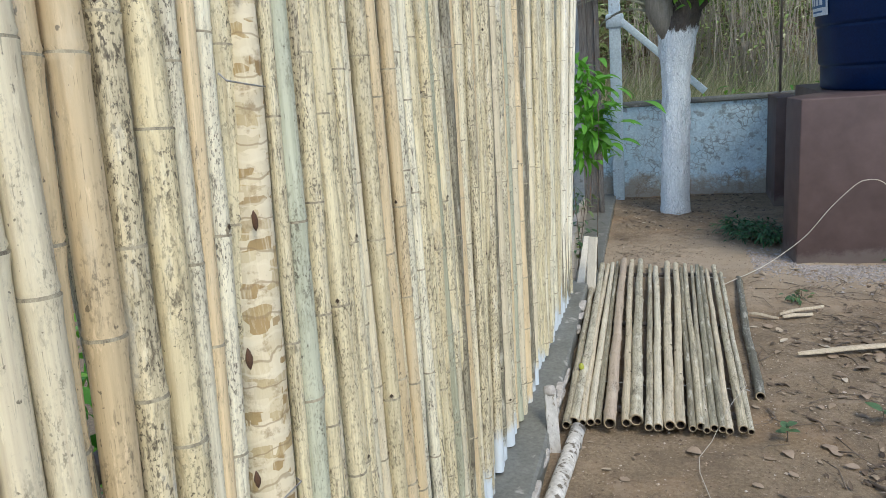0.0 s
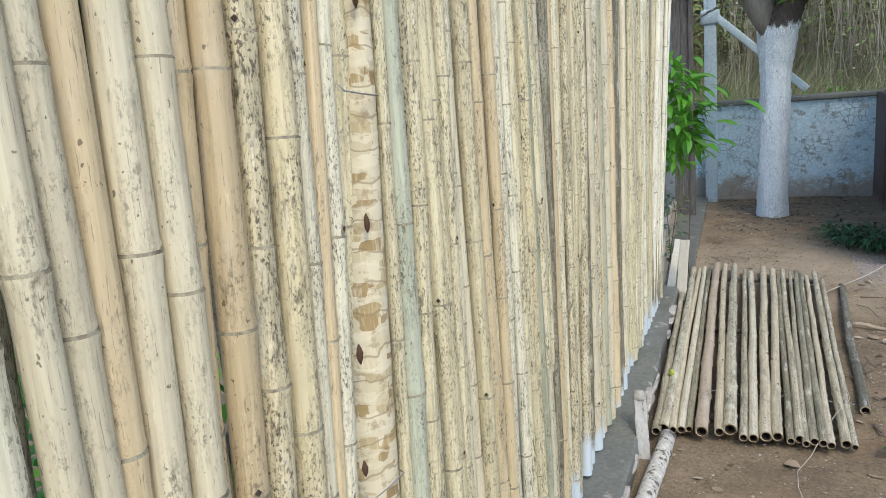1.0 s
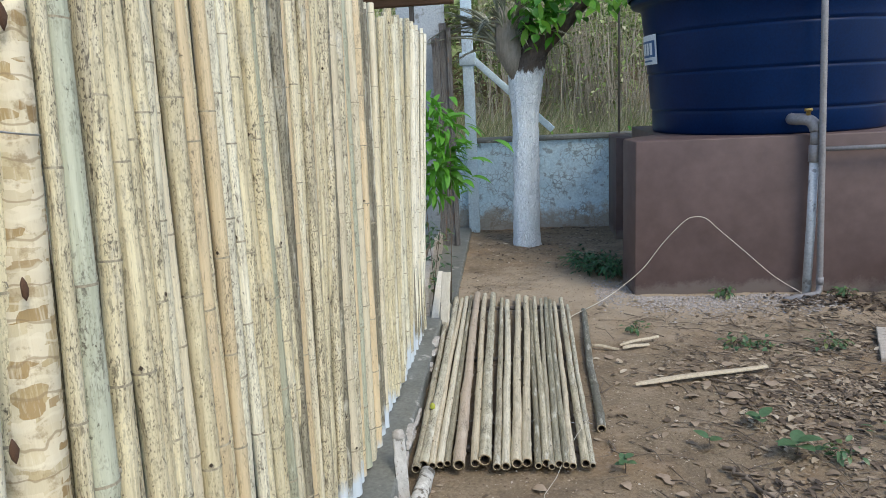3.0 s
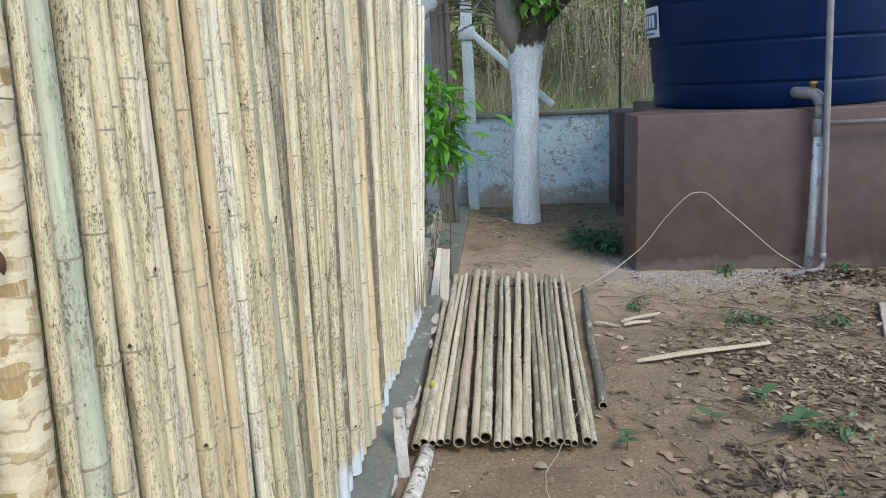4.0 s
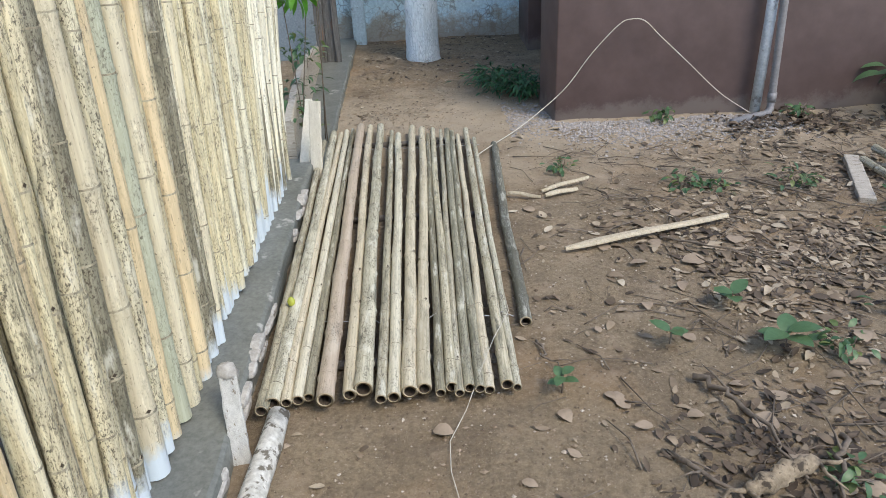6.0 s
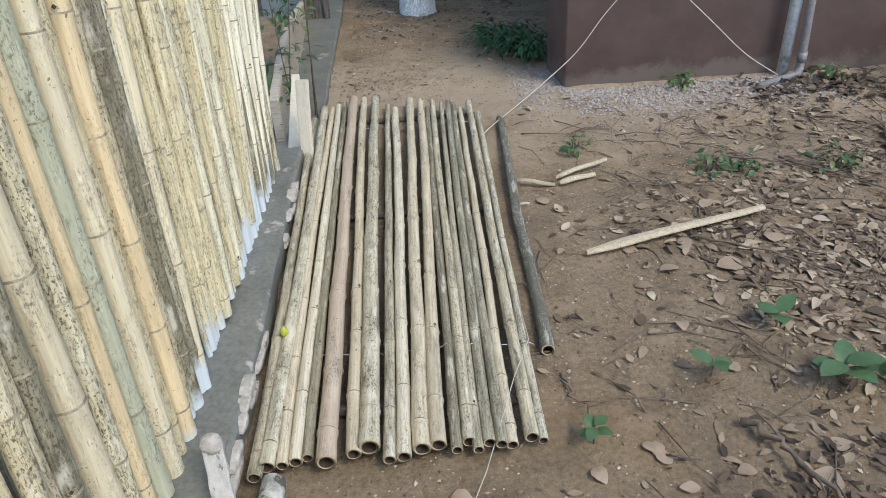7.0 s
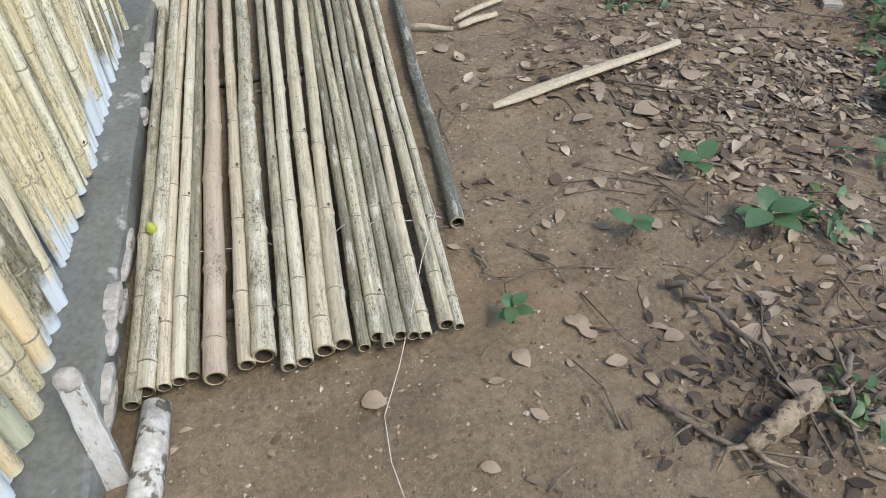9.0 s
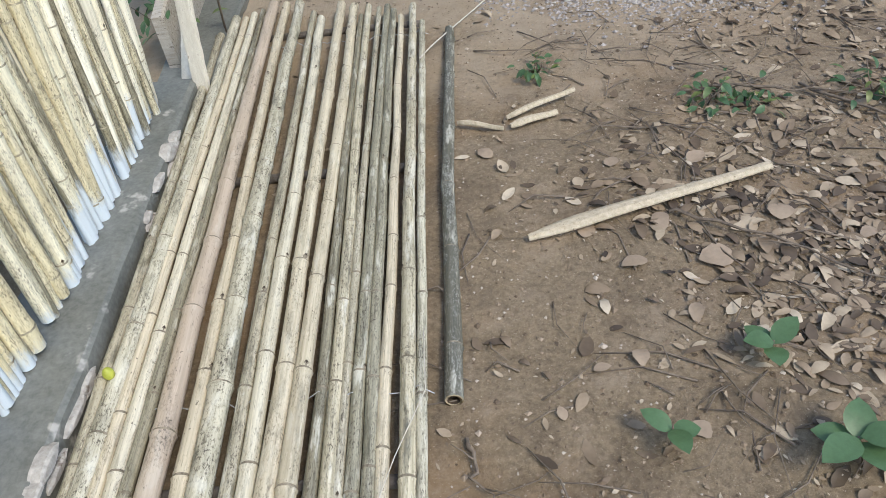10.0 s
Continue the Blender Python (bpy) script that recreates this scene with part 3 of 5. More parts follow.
def axis(lo, hi, step, far):
    a = [lo]
    while a[-1] < hi:
        a.append(a[-1] + step)
    s = step
    out = []
    q = a[-1]
    while q < far:
        s *= 1.35
        q += s
        out.append(q)
    s, q, low = step, lo, []
    while q > -far:
        s *= 1.35
        q -= s
        low.append(q)
    return low[::-1] + a + out


def build_ground():
    xs, ys = axis(-1.2, 4.2, 0.028, 400), axis(1.6, 9.6, 0.028, 400)
    nx = len(xs)
    me = bpy.data.meshes.new("ground")
    v = [(x, y, ground_height(x, y)) for y in ys for x in xs]
    f = [(j * nx + i, j * nx + i + 1, (j + 1) * nx + i + 1, (j + 1) * nx + i) for j in range(len(ys) - 1) for i in range(nx - 1)]
    me.from_pydata(v, [], f)
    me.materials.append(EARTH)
    me.polygons.foreach_set("use_smooth", [True] * len(f))
    tagged(new("ground", me), "bare reddish-brown trodden earth of the yard", "ground", kind="structure")


build_ground()


def build_kerb():
    b = Build()
    n = 90
    rows = []
    for i in range(n + 1):
        y = -1.5 + 6.75 * i / n
        w = 0.008 * noise.noise(Vector((y * 3, 0, 2))) + 0.004 * noise.noise(Vector((y * 14, 3, 2)))
        out = -0.508 - 0.036 * max(0, y - 2.5) + w
        t = 0.095 + 0.006 * noise.noise(Vector((y * 4, 7, 2)))
        i0 = len(b.v)
        b.v += [(-0.84, y, -0.2), (-0.84, y, t), (-0.72, y, t + 0.004 * noise.noise(Vector((y * 9, 1, 1)))), (-0.62, y, t + 0.004 * noise.noise(Vector((y * 9, 5, 1)))),
                (out - 0.012, y, t - 0.003), (out, y, t - 0.014), (out + 0.004 + w, y, 0.04), (out + 0.006, y, -0.2)]
        rows.append(i0)
    for a, c in zip(rows, rows[1:]):
        for k in range(7):
            b.f.append((a + k, a + k + 1, c + k + 1, c + k))
            b.mi.append(0)
    b.cap(rows[0], 8), b.cap(rows[-1], 8, flip=True)
    obj("kerb", b, CONCRETE, label="fresh grey concrete footing along the bamboo fence", category="kerb", kind="structure", smooth=False)
    b = Build()
    flakes = random.Random(4)
    for _ in range(26):
        y, z = flakes.uniform(2.4, 5.0), flakes.uniform(0.03, 0.085)
        x = -0.508 - 0.036 * max(0, y - 2.5) + 0.012
        ln, hh = flakes.uniform(0.02, 0.075), flakes.uniform(0.010, 0.022)
        i0 = len(b.v)
        for out, k in ((-0.03, 1.0), (0.0, 1.0), (0.006, 0.6)):
            for q in range(9):
                w = k * (1 + 0.35 * noise.noise(Vector((q * 1.7, y * 9, 1))))
                b.v.append((x + out, y + ln * w * math.cos(q * 0.698), z + hh * w * math.sin(q * 0.698)))
        b.bridge(i0, i0 + 9, 9), b.bridge(i0 + 9, i0 + 18, 9), b.cap(i0 + 18, 9, flip=True)
    obj("mortar_splashes", b, MORTAR, label="pale mortar flakes along the footing's edge", category="mortar", kind="stuff", smooth=False)
    b = Build()
    rows = []
    for i in range(61):
        y = 5.27 + 3.93 * i / 60
        w = 0.014 * noise.noise(Vector((y * 3, 4, 2))) + 0.008 * noise.noise(Vector((y * 15, 4, 2)))
        right, left = -0.573 - 0.041 * (y - 5.98) + w, -0.72 - 0.08 * (y - 5.49)
        rows.append(len(b.v))
        b.v += [(left - 0.1, y, -0.2), (left - 0.1, y, 0.05), ((left + right) / 2, y, 0.046), (right - 0.012, y, 0.052 + w * 0.4), (right, y, 0.038), (right + 0.004, y, -0.2)]
    for a, c in zip(rows, rows[1:]):
        for k in range(5):
            b.f.append((a + k, a + k + 1, c + k + 1, c + k))
            b.mi.append(0)
    b.cap(rows[0], 6), b.cap(rows[-1], 6, flip=True)
    obj("kerb_low", b, CONCRETE, label="low concrete strip beyond the fence's end", category="kerb", kind="structure", smooth=False)
    b = Build()
    rows = []
    for i in range(41):
        y = 5.45 + 3.3 * i / 40
        x = -0.735 - 0.08 * (y - 5.49)
        h = 0.25 + 0.10 * math.sin((y - 5.2) * 1.3) + 0.012 * noise.noise(Vector((y * 6, 1, 1)))
        rows.append(len(b.v))
        b.v += [(x - 0.05, y, -0.1), (x - 0.05, y, h), (x - 0.008, y, h + 0.004), (x, y, h - 0.01), (x, y, -0.1)]
    for a, c in zip(rows, rows[1:]):
        for k in range(4):
            b.f.append((a + k, a + k + 1, c + k + 1, c + k))
            b.mi.append(0)
    b.cap(rows[0], 5), b.cap(rows[-1], 5, flip=True)
    obj("edging", b, BOARDTAN, label="low weathered edging beside the concrete strip", category="edging", kind="structure", smooth=False)


build_kerb()


# ---- walls and far structure ----


def rough_slab(name, lo, hi, mat, label, step=0.06, amp=0.012, cat="wall"):
    """A wall with an uneven face towards -y."""
    b = Build()
    nx, nz = max(2, int((hi[0] - lo[0]) / step)), max(2, int((hi[2] - lo[2]) / step))
    for j in range(nz + 1):
        for i in range(nx + 1):
            x, z = lo[0] + (hi[0] - lo[0]) * i / nx, lo[2] + (hi[2] - lo[2]) * j / nz
            d = amp * (noise.noise(Vector((x * 4, z * 4, 1))) + 0.6 * noise.noise(Vector((x * 13, z * 13, 5))))
            edge = i in (0, nx) or j in (0, nz)
            b.v.append((x, lo[1] + (0 if edge else d), z))
    for j in range(nz):
        for i in range(nx):
            a = j * (nx + 1) + i
            b.f.append((a, a + 1, a + nx + 2, a + nx + 1))
            b.mi.append(0)
    b.box((lo[0], lo[1] + amp * 2, lo[2]), hi)
    return obj(name, b, mat, label=label, category=cat, kind="structure")


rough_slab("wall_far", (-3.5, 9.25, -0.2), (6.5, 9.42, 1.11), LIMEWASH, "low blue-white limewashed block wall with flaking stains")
b = Build()
b.box((-3.5, 9.22, 1.112), (6.5, 9.45, 1.17), bevel=0.012, jitter=0.004)
obj("coping", b, CONCRETE, label="grey cement coping on the low wall", category="coping", kind="structure")
b = Build()
b.box((1.03, 8.42, -0.1), (1.24, 9.2, 1.16), bevel=0.008)
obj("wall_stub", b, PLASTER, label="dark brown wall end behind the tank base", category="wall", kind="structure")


def build_tank_base():
    b = Build()
    bm = bmesh.new()
    outline = [(0.925, 6.12), (3.92, 6.12), (3.92, 8.4), (1.2, 8.4), (1.2, 6.9), (0.875, 6.52)]
    base_face = bm.faces.new([bm.verts.new((x, y, -0.15)) for x, y in outline])
    made = bmesh.ops.extrude_face_region(bm, geom=[base_face])
    for q in made["geom"]:
        if isinstance(q, bmesh.types.BMVert):
            q.co.z = 1.28
    bmesh.ops.recalc_face_normals(bm, faces=bm.faces[:])
    bmesh.ops.bevel(bm, geom=bm.edges[:], offset=0.012, segments=2, affect="EDGES", profile=0.5)
    bm.verts.index_update()
    b.v = [q.co[:] for q in bm.verts]
    b.f = [tuple(w.index for w in q.verts) for q in bm.faces]
    b.mi = [0] * len(b.f)
    bm.free()
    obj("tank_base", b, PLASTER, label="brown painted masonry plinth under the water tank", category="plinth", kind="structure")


build_tank_base()


def build_tank():
    t = thing("water_tank", "large blue polyethylene water tank standing on the brown plinth", "water tank", (2.25, 7.24, 1.282))
    prof = [(0.0, 0.0), (0.985, 0.0), (1.0, 0.02), (1.007, 0.175), (1.008, 0.19), (1.002, 0.197), (1.002, 0.205), (1.022, 0.215), (1.0235, 0.23), (1.0485, 0.505), (1.050, 0.52), (1.042, 0.527), (1.042, 0.535), (1.058, 0.545), (1.0595, 0.56), (1.082, 0.845),
            (1.083, 0.86), (1.075, 0.867), (1.075, 0.875), (1.091, 0.885), (1.0925, 0.90), (1.115, 1.1), (1.14, 1.13), (1.2, 1.145), (1.21, 1.16), (1.21, 1.21), (1.19, 1.22), (0.0, 1.221)]
    b = Build()
    n = 96
    rings = []
    for r, z in prof:
        i0 = len(b.v)
        for k in range(n):
            a = 2 * math.pi * k / n
            rr = max(r, 0.001) * (1 + 0.0025 * math.sin(5 * a + z * 4))
            b.v.append((rr * math.cos(a), rr * math.sin(a), z))
        rings.append(i0)
    for p, q in zip(rings, rings[1:]):
        b.bridge(p, q, n)
    obj("body", b, BLUE, t)
    b = Build()
    prof = [(1.235, 1.2), (1.245, 1.215), (1.24, 1.26), (1.1, 1.33), (0.6, 1.46), (0.25, 1.5), (0.001, 1.5)]
    rings = []
    for r, z in prof:
        i0 = len(b.v)
        b.v += [(r * math.cos(2 * math.pi * k / n), r * math.sin(2 * math.pi * k / n), z) for k in range(n)]
        rings.append(i0)
    for p, q in zip(rings, rings[1:]):
        b.bridge(p, q, n)
    obj("lid", b, BLUE, t)

    def patch(name, a0, a1, z0, z1, off, mat, parent):
        b = Build()
        k = 10
        for i in range(k + 1):
            a = radians(a0 + (a1 - a0) * i / k)
            for z in (z0, z1):
                r = 1.06 + (z - 0.5) * 0.075 + off
                b.v.append((r * math.cos(a), r * math.sin(a), z))
        for i in range(k):
            b.f.append((2 * i, 2 * i + 2, 2 * i + 3, 2 * i + 1))
            b.mi.append(0)
        return obj(name, b, mat, parent)

    sticker = patch("sticker", 172, 197, 0.62, 0.88, 0.006, LABELWHITE, t)
    tagged(sticker, "white sticker with a dark blue panel")
    patch("panel", 173.5, 195.5, 0.685, 0.83, 0.009, LABELBLUE, sticker)
    for i, a in enumerate((176, 180.5, 185, 189.5)):
        patch("bar", a, a + 3.2, 0.705, 0.81, 0.012, LABELWHITE, sticker)
    patch("bar", 177, 192, 0.645, 0.66, 0.009, LABELBLUE, sticker)


build_tank()


def build_pipes():
    p = thing("drain_pipe", "whitish drain pipe with grey elbow and brass cap against the plinth", "pipe", (2.27, 6.05, 0.0))
    b = Build()
    b.tube([(0, 0, 0.0), (0.005, 0, 0.6), (0, 0, 1.12)], 0.034, 16)
    obj("pipe", b, PVCWHITE, p)
    b = Build()
    b.tube([(0, 0, 1.07), (0, 0, 1.075), (0, 0, 1.2), (0, 0, 1.205)], [0.036, 0.043, 0.043, 0.038], 16)
    b.tube([(0, 0, 1.2), (0, 0, 1.32)], 0.037, 16)
    obj("coupling", b, PVC, p)
    b = Build()
    arc = [(-0.07 + 0.07 * math.cos(a), 0.06 * (1 - math.cos(a)), 1.31 + 0.09 * math.sin(a)) for a in [radians(9 * k) for k in range(11)]]
    b.tube(arc + [(-0.115, 0.12, 1.4), (-0.12, 0.3, 1.4)], 0.045, 16)
    obj("elbow", b, PVC, p)
    b = Build()
    b.tube([(-0.05, 0.03, 1.42), (-0.05, 0.03, 1.46), (-0.05, 0.03, 1.462), (-0.05, 0.03, 1.485)], [0.018, 0.018, 0.03, 0.03], 12)
    obj("cap", b, BRASS, p, "brass cap")
    q = thing("supply_pipe", "tall grey plastic pipe rising past the blue tank", "pipe", (2.345, 5.99, 0.0))
    b = Build()
    bend = [(0.0 - 0.05 + 0.05 * math.cos(a), -0.02 * math.sin(a), 0.07 - 0.05 * math.sin(a)) for a in [radians(15 * k) for k in range(7)]]
    b.tube([(-0.14, 0.0, 3.6), (-0.075, 0, 2.0), (0, 0, 0.12)] + bend + [(-0.31, -0.16, 0.022)], 0.024, 14)
    obj("pipe", b, PVC, q)
    b = Build()
    b.tube([(0, 0, 0.1), (0, 0, 0.16)], 0.029, 14)
    obj("coupling", b, PVC, q)
    b = Build()
    b.tube([(-0.02, 0.05, 1.17), (1.7, 0.08, 1.17)], 0.018, 12)
    obj("branch_pipe", b, PVC, q)


build_pipes()


def build_far_corner():
    pole = thing("concrete_post", "bluish-white limed concrete fence post with a slanting brace", "fence post", (-0.66, 9.12, -0.02))
    b = Build()
    b.box((-0.065, -0.06, 0.0), (0.065, 0.06, 3.6), bevel=0.01)
    obj("post", b, LIMEPOST, pole)
    b = Build()
    m = along((0.02, -0.02, 2.2), (1.08, -0.02, 1.2))
    b.box((-0.04, -0.04, 0.0), (0.04, 0.04, 1.36), m=m, bevel=0.008)
    obj("brace", b, LIMEPOST, pole)
    b = Build()
    b.box((-0.10, -0.08, 2.08), (0.10, 0.08, 2.24), bevel=0.02)
    obj("collar", b, LIMEPOST, pole)
    b = Build()
    b.tube([(1.155, 9.2, 1.17), (1.155, 9.2, 2.9), (1.2, 9.2, 3.0)], 0.014, 8)
    obj("thin_pole", b, GREYWOOD, label="thin grey pole standing at the low wall", category="pole")
    b = Build()
    b.box((-1.40, 8.45, -0.1), (-0.88, 8.75, 3.1), bevel=0.01)
    obj("pillar", b, RENDERED, label="grey rendered pillar behind the fence's end", category="pillar", kind="structure")
    post = thing("wooden_post", "old dark weathered wooden post of split boards", "post", (-0.84, 8.05, -0.02))
    for k, (x0, x1, y0, h) in enumerate(((-0.115, -0.035, 0.0, 2.35), (-0.03, 0.045, 0.015, 2.5), (0.05, 0.095, -0.01, 2.45))):
        b = Build()
        rings = []
        for i in range(24):
            z = h * i / 23
            w = 0.008 * noise.noise(Vector((k * 3, z * 4, 1)))
            rings.append(len(b.v))
            b.v += [(x0 + w, y0, z), (x1 + w * 0.5, y0, z), (x1 + w * 0.5, y0 + 0.05, z), (x0 + w, y0 + 0.05, z)]
        for p, q in zip(rings, rings[1:]):
            b.bridge(p, q, 4)
        b.cap(rings[-1], 4, flip=True)
        obj("board", b, POSTWOOD, post, smooth=False)
    eave = thing("roof_eave", "dark brown timber eave above the fence's end", "eave", (-1.9, 6.6, 2.5))
    b = Build()
    b.box((-1.5, -0.06, 0.0), (1.35, 0.06, 0.16), bevel=0.008)
    obj("beam", b, EAVE, eave)
    b = Build()
    b.box((-1.5, -0.35, 0.165), (1.42, 0.35, 0.2), bevel=0.006)
    obj("boarding", b, EAVE, eave)
    b = Build()
    b.tube([(0.98, 0.0, -0.14), (0.98, 0.0, 0.0)], 0.022, 8)
    obj("bracket", b, GREYWOOD, eave)


build_far_corner()


# ---- bamboo fence ----
FOOT, TOP = 0.085, 2.13


def build_fence():
    fence = thing("bamboo_fence", "tall fence of upright dry bamboo canes set in concrete", "fence", (-0.64, 2.0, 0.09))
    fence.matrix_basis = Matrix.Translation((-0.64, 2.0, 0.09))
    variants = {k: [cane_mesh("cane", CANE[k], TOP - FOOT, g, sides=12) for g in (0.25, 0.30, 0.36, 0.42, 0.48)] for k in CANE}
    rng = random.Random(7)
    # canes that can be told apart: foot and head along the fence, radius, look, how far proud
    known = [(0.385, 0.478, 0.027, "pale", 0.0), (0.446, 0.538, 0.0245, "clean", 0.004), (0.489, 0.585, 0.0265, "clean", 0.0), (0.515, 0.644, 0.0255, "tan", -0.006),
             (0.563, 0.700, 0.029, "clean", 0.004), (0.622, 0.754, 0.027, "clean", 0.002), (0.607, 0.815, 0.0245, "tan", -0.02), (0.680, 0.865, 0.0295, "tan", 0.004),
             (0.655, 0.74, 0.011, "tan", -0.004), (0.747, 0.922, 0.0275, "spotted", 0.0), (0.825, 0.980, 0.0315, "cream", 0.006), (0.866, 1.049, 0.020, "pale", -0.014),
             (0.862, 1.100, 0.0165, "tan", -0.006), (0.880, 1.160, 0.021, "pale", -0.006), (1.120, 1.300, 0.0165, "cream", -0.004), (1.180, 1.338, 0.0315, "green", 0.004),
             (1.240, 1.452, 0.022, "cream", -0.004), (1.315, 1.430, 0.020, "spotted", -0.010), (1.385, 1.482, 0.025, "cream", 0.004), (1.432, 1.528, 0.023, "cream", 0.0),
             (2.665, 2.880, 0.027, "spotted", 0.0), (2.723, 2.930, 0.030, "dark", -0.004), (2.842, 2.975, 0.037, "clean", 0.006), (2.908, 3.075, 0.026, "spotted", 0.0),
             (2.985, 3.118, 0.025, "tan", -0.006), (3.058, 3.198, 0.033, "green", 0.002), (3.136, 3.278, 0.031, "clean", 0.004), (3.205, 3.345, 0.026, "cream", -0.008),
             (3.268, 3.420, 0.031, "tan", 0.006), (3.330, 3.480, 0.024, "spotted", -0.010), (3.388, 3.540, 0.032, "dark", 0.0), (3.452, 3.590, 0.026, "dark", -0.006)]
    row = list(known)

    def scatter(y, end, low, high, looks, step=1):
        while (y < end) if step > 0 else (y > end):
            r = rng.uniform(low, high)
            c = y + step * r
            lean = 0.078 + rng.uniform(-0.03, 0.03) if y < 1.3 else 0.07 + 0.09 * noise.noise(Vector((c * 1.4, 2.0, 0.5))) + rng.uniform(-0.035, 0.035)
            # canes past 4.5 mostly take the brighter colours that stand in for light
            k = "tan" if 2.60 < c < 2.66 else ("dark" if 2.30 < c < 2.36 else rng.choice(looks if c < 4.5 else ["lit_end", "lit_end", "pale", "pale", "cream", "spotted"]))
            row.append((c - lean * 1.42, c + lean * 0.62, r * rng.uniform(0.92, 1.04), k, rng.uniform(-0.020, 0.010)))
            y += step * 2 * r

    mixed = ["cream"] * 7 + ["pale"] * 6 + ["spotted"] * 6 + ["dark", "tan", "green", "clean"]
    scatter(0.43, -1.2, 0.025, 0.031, ["clean", "clean", "tan"], -1)
    scatter(1.515, 2.80, 0.016, 0.028, mixed)
    scatter(3.56, 5.31, 0.016, 0.027, mixed)
    for y0, y1, r, k, proud in row:
        depth = proud - r
        r *= 0.95
        up = rng.uniform(-0.035, 0.045)
        ob = new("cane", rng.choice(variants[k]))
        ob.parent = fence
        z0 = rng.uniform(-0.01, 0.03)
        foot = Vector((depth - 0.012 - 0.028 * max(0.0, y0 - 3.2), y0 - 2.0, z0))
        head = Vector((depth + rng.uniform(-0.012, 0.012) + 0.008 * max(0.0, y1 - 3.2), y1 - 2.0, 2.045 + 0.012 * max(0.0, y1 - 3.0) + up))
        ob.matrix_basis = along(foot, head, rng.uniform(0, 6.28)) @ Matrix.Diagonal((r, r, (head - foot).length / (TOP - FOOT), 1))
    # thin canes filling behind, mostly dark-coloured to stand in for shade in the gaps
    y = -1.0
    while y < 5.1:
        if rng.random() < 0.9 and not 1.0 < y < 1.25:
            lean = 0.06 + rng.uniform(-0.05, 0.05)
            ob = new("cane", rng.choice(variants[rng.choice(["dark", "dark", "spotted"])]))
            ob.parent = fence
            r = rng.uniform(0.010, 0.016)
            foot, head = Vector((-0.055, y - 2 - lean * 1.4, 0)), Vector((-0.06, y - 2 + lean * 0.6, 2.0 + rng.uniform(-0.1, 0.03)))
            ob.matrix_basis = along(foot, head) @ Matrix.Diagonal((r, r, (head - foot).length / (TOP - FOOT), 1))
        y += 0.045
    ob = new("cane", variants["cream"][0])
    ob.parent = fence
    ob.matrix_basis = along((-0.075, -0.98, 0.0), (-0.055, -0.785, 2.05)) @ Matrix.Diagonal((0.026, 0.026, 1.0, 1))
    # rails behind the canes
    for z in (0.45, 1.1, 1.72):
        b = Build()
        b.tube([(-0.10, -3.2, z), (-0.10, 0.0, z + 0.01), (-0.10, 3.15, z)], 0.022, 8)
        obj("rail", b, GREYWOOD, fence)
    # palm stem post
    b = Build()
    line = [(0.0, 1.03, 0.058), (1.0, 1.135, 0.051), (1.18, 1.156, 0.044), (1.38, 1.181, 0.039), (1.63, 1.213, 0.035), (1.80, 1.228, 0.027)]
    n, m = 20, 150
    rings = []
    for i in range(m + 1):
        s = i / m
        z = s * 1.80
        scar = (z / 0.085) % 1.0
        lo, hi = [(p, q) for p, q in zip(line, line[1:]) if z <= q[0] + 1e-6][0]
        f = (z - lo[0]) / (hi[0] - lo[0])
        rr = lo[2] + (hi[2] - lo[2]) * f + 0.004 * scar - 0.002 + 0.002 * noise.noise(Vector((z * 9, 0, 0)))
        mid = Vector((-0.005 - rr, lo[1] + (hi[1] - lo[1]) * f - 2.0, z))
        i0 = len(b.v)
        for k in range(n):
            t = 2 * math.pi * k / n
            q = rr * (1 + 0.03 * noise.noise(Vector((math.cos(t) * 2, math.sin(t) * 2, z * 12))))
            p = mid + Vector((math.cos(t) * q, math.sin(t) * q, 0.012 * math.sin(t + 1)))
            b.v.append(p[:])
        rings.append(i0)
    for p, q in zip(rings, rings[1:]):
        b.bridge(p, q, n)
    b.cap(rings[-1], n, flip=True)
    stem = obj("palm_stem", b, PALM, fence, "tan ringed palm stem with brown leaf scars")
    for y, z, w in ((1.118, 1.477, 0.011), (1.041, 1.257, 0.012), (1.17, 1.868, 0.013), (1.01, 1.05, 0.010), (1.05, 0.72, 0.01)):
        b = Build()
        b.tube([(0, 0, -2.2), (0.0, 0, -1.2), (0.15, 0, 0), (0, 0, 1.2), (0, 0, 2.2)], [0.1, 0.75, 1, 0.7, 0.1], 10, wob=0.15)
        ob = obj("leaf_scar", b, PALMSCAR, stem)
        ob.matrix_basis = Matrix.Translation((-0.006, y - 1.985, z - 0.09)) @ Matrix.Diagonal((0.005, w * 0.7, w * 0.75, 1))
    # binding wires
    for y0, y1, z in ((-0.90, -0.79, 1.62), (-0.98, -0.86, 0.9)):
        b = Build()
        b.tube([(-0.006, y0 - 0.004, z + 0.012), (0.004, y0, z), (0.006, (y0 + y1) / 2, z - 0.008), (0.004, y1, z - 0.014), (-0.01, y1 + 0.006, z - 0.012)], 0.0016, 6)
        obj("binding_wire", b, WIRE, fence)


build_fence()


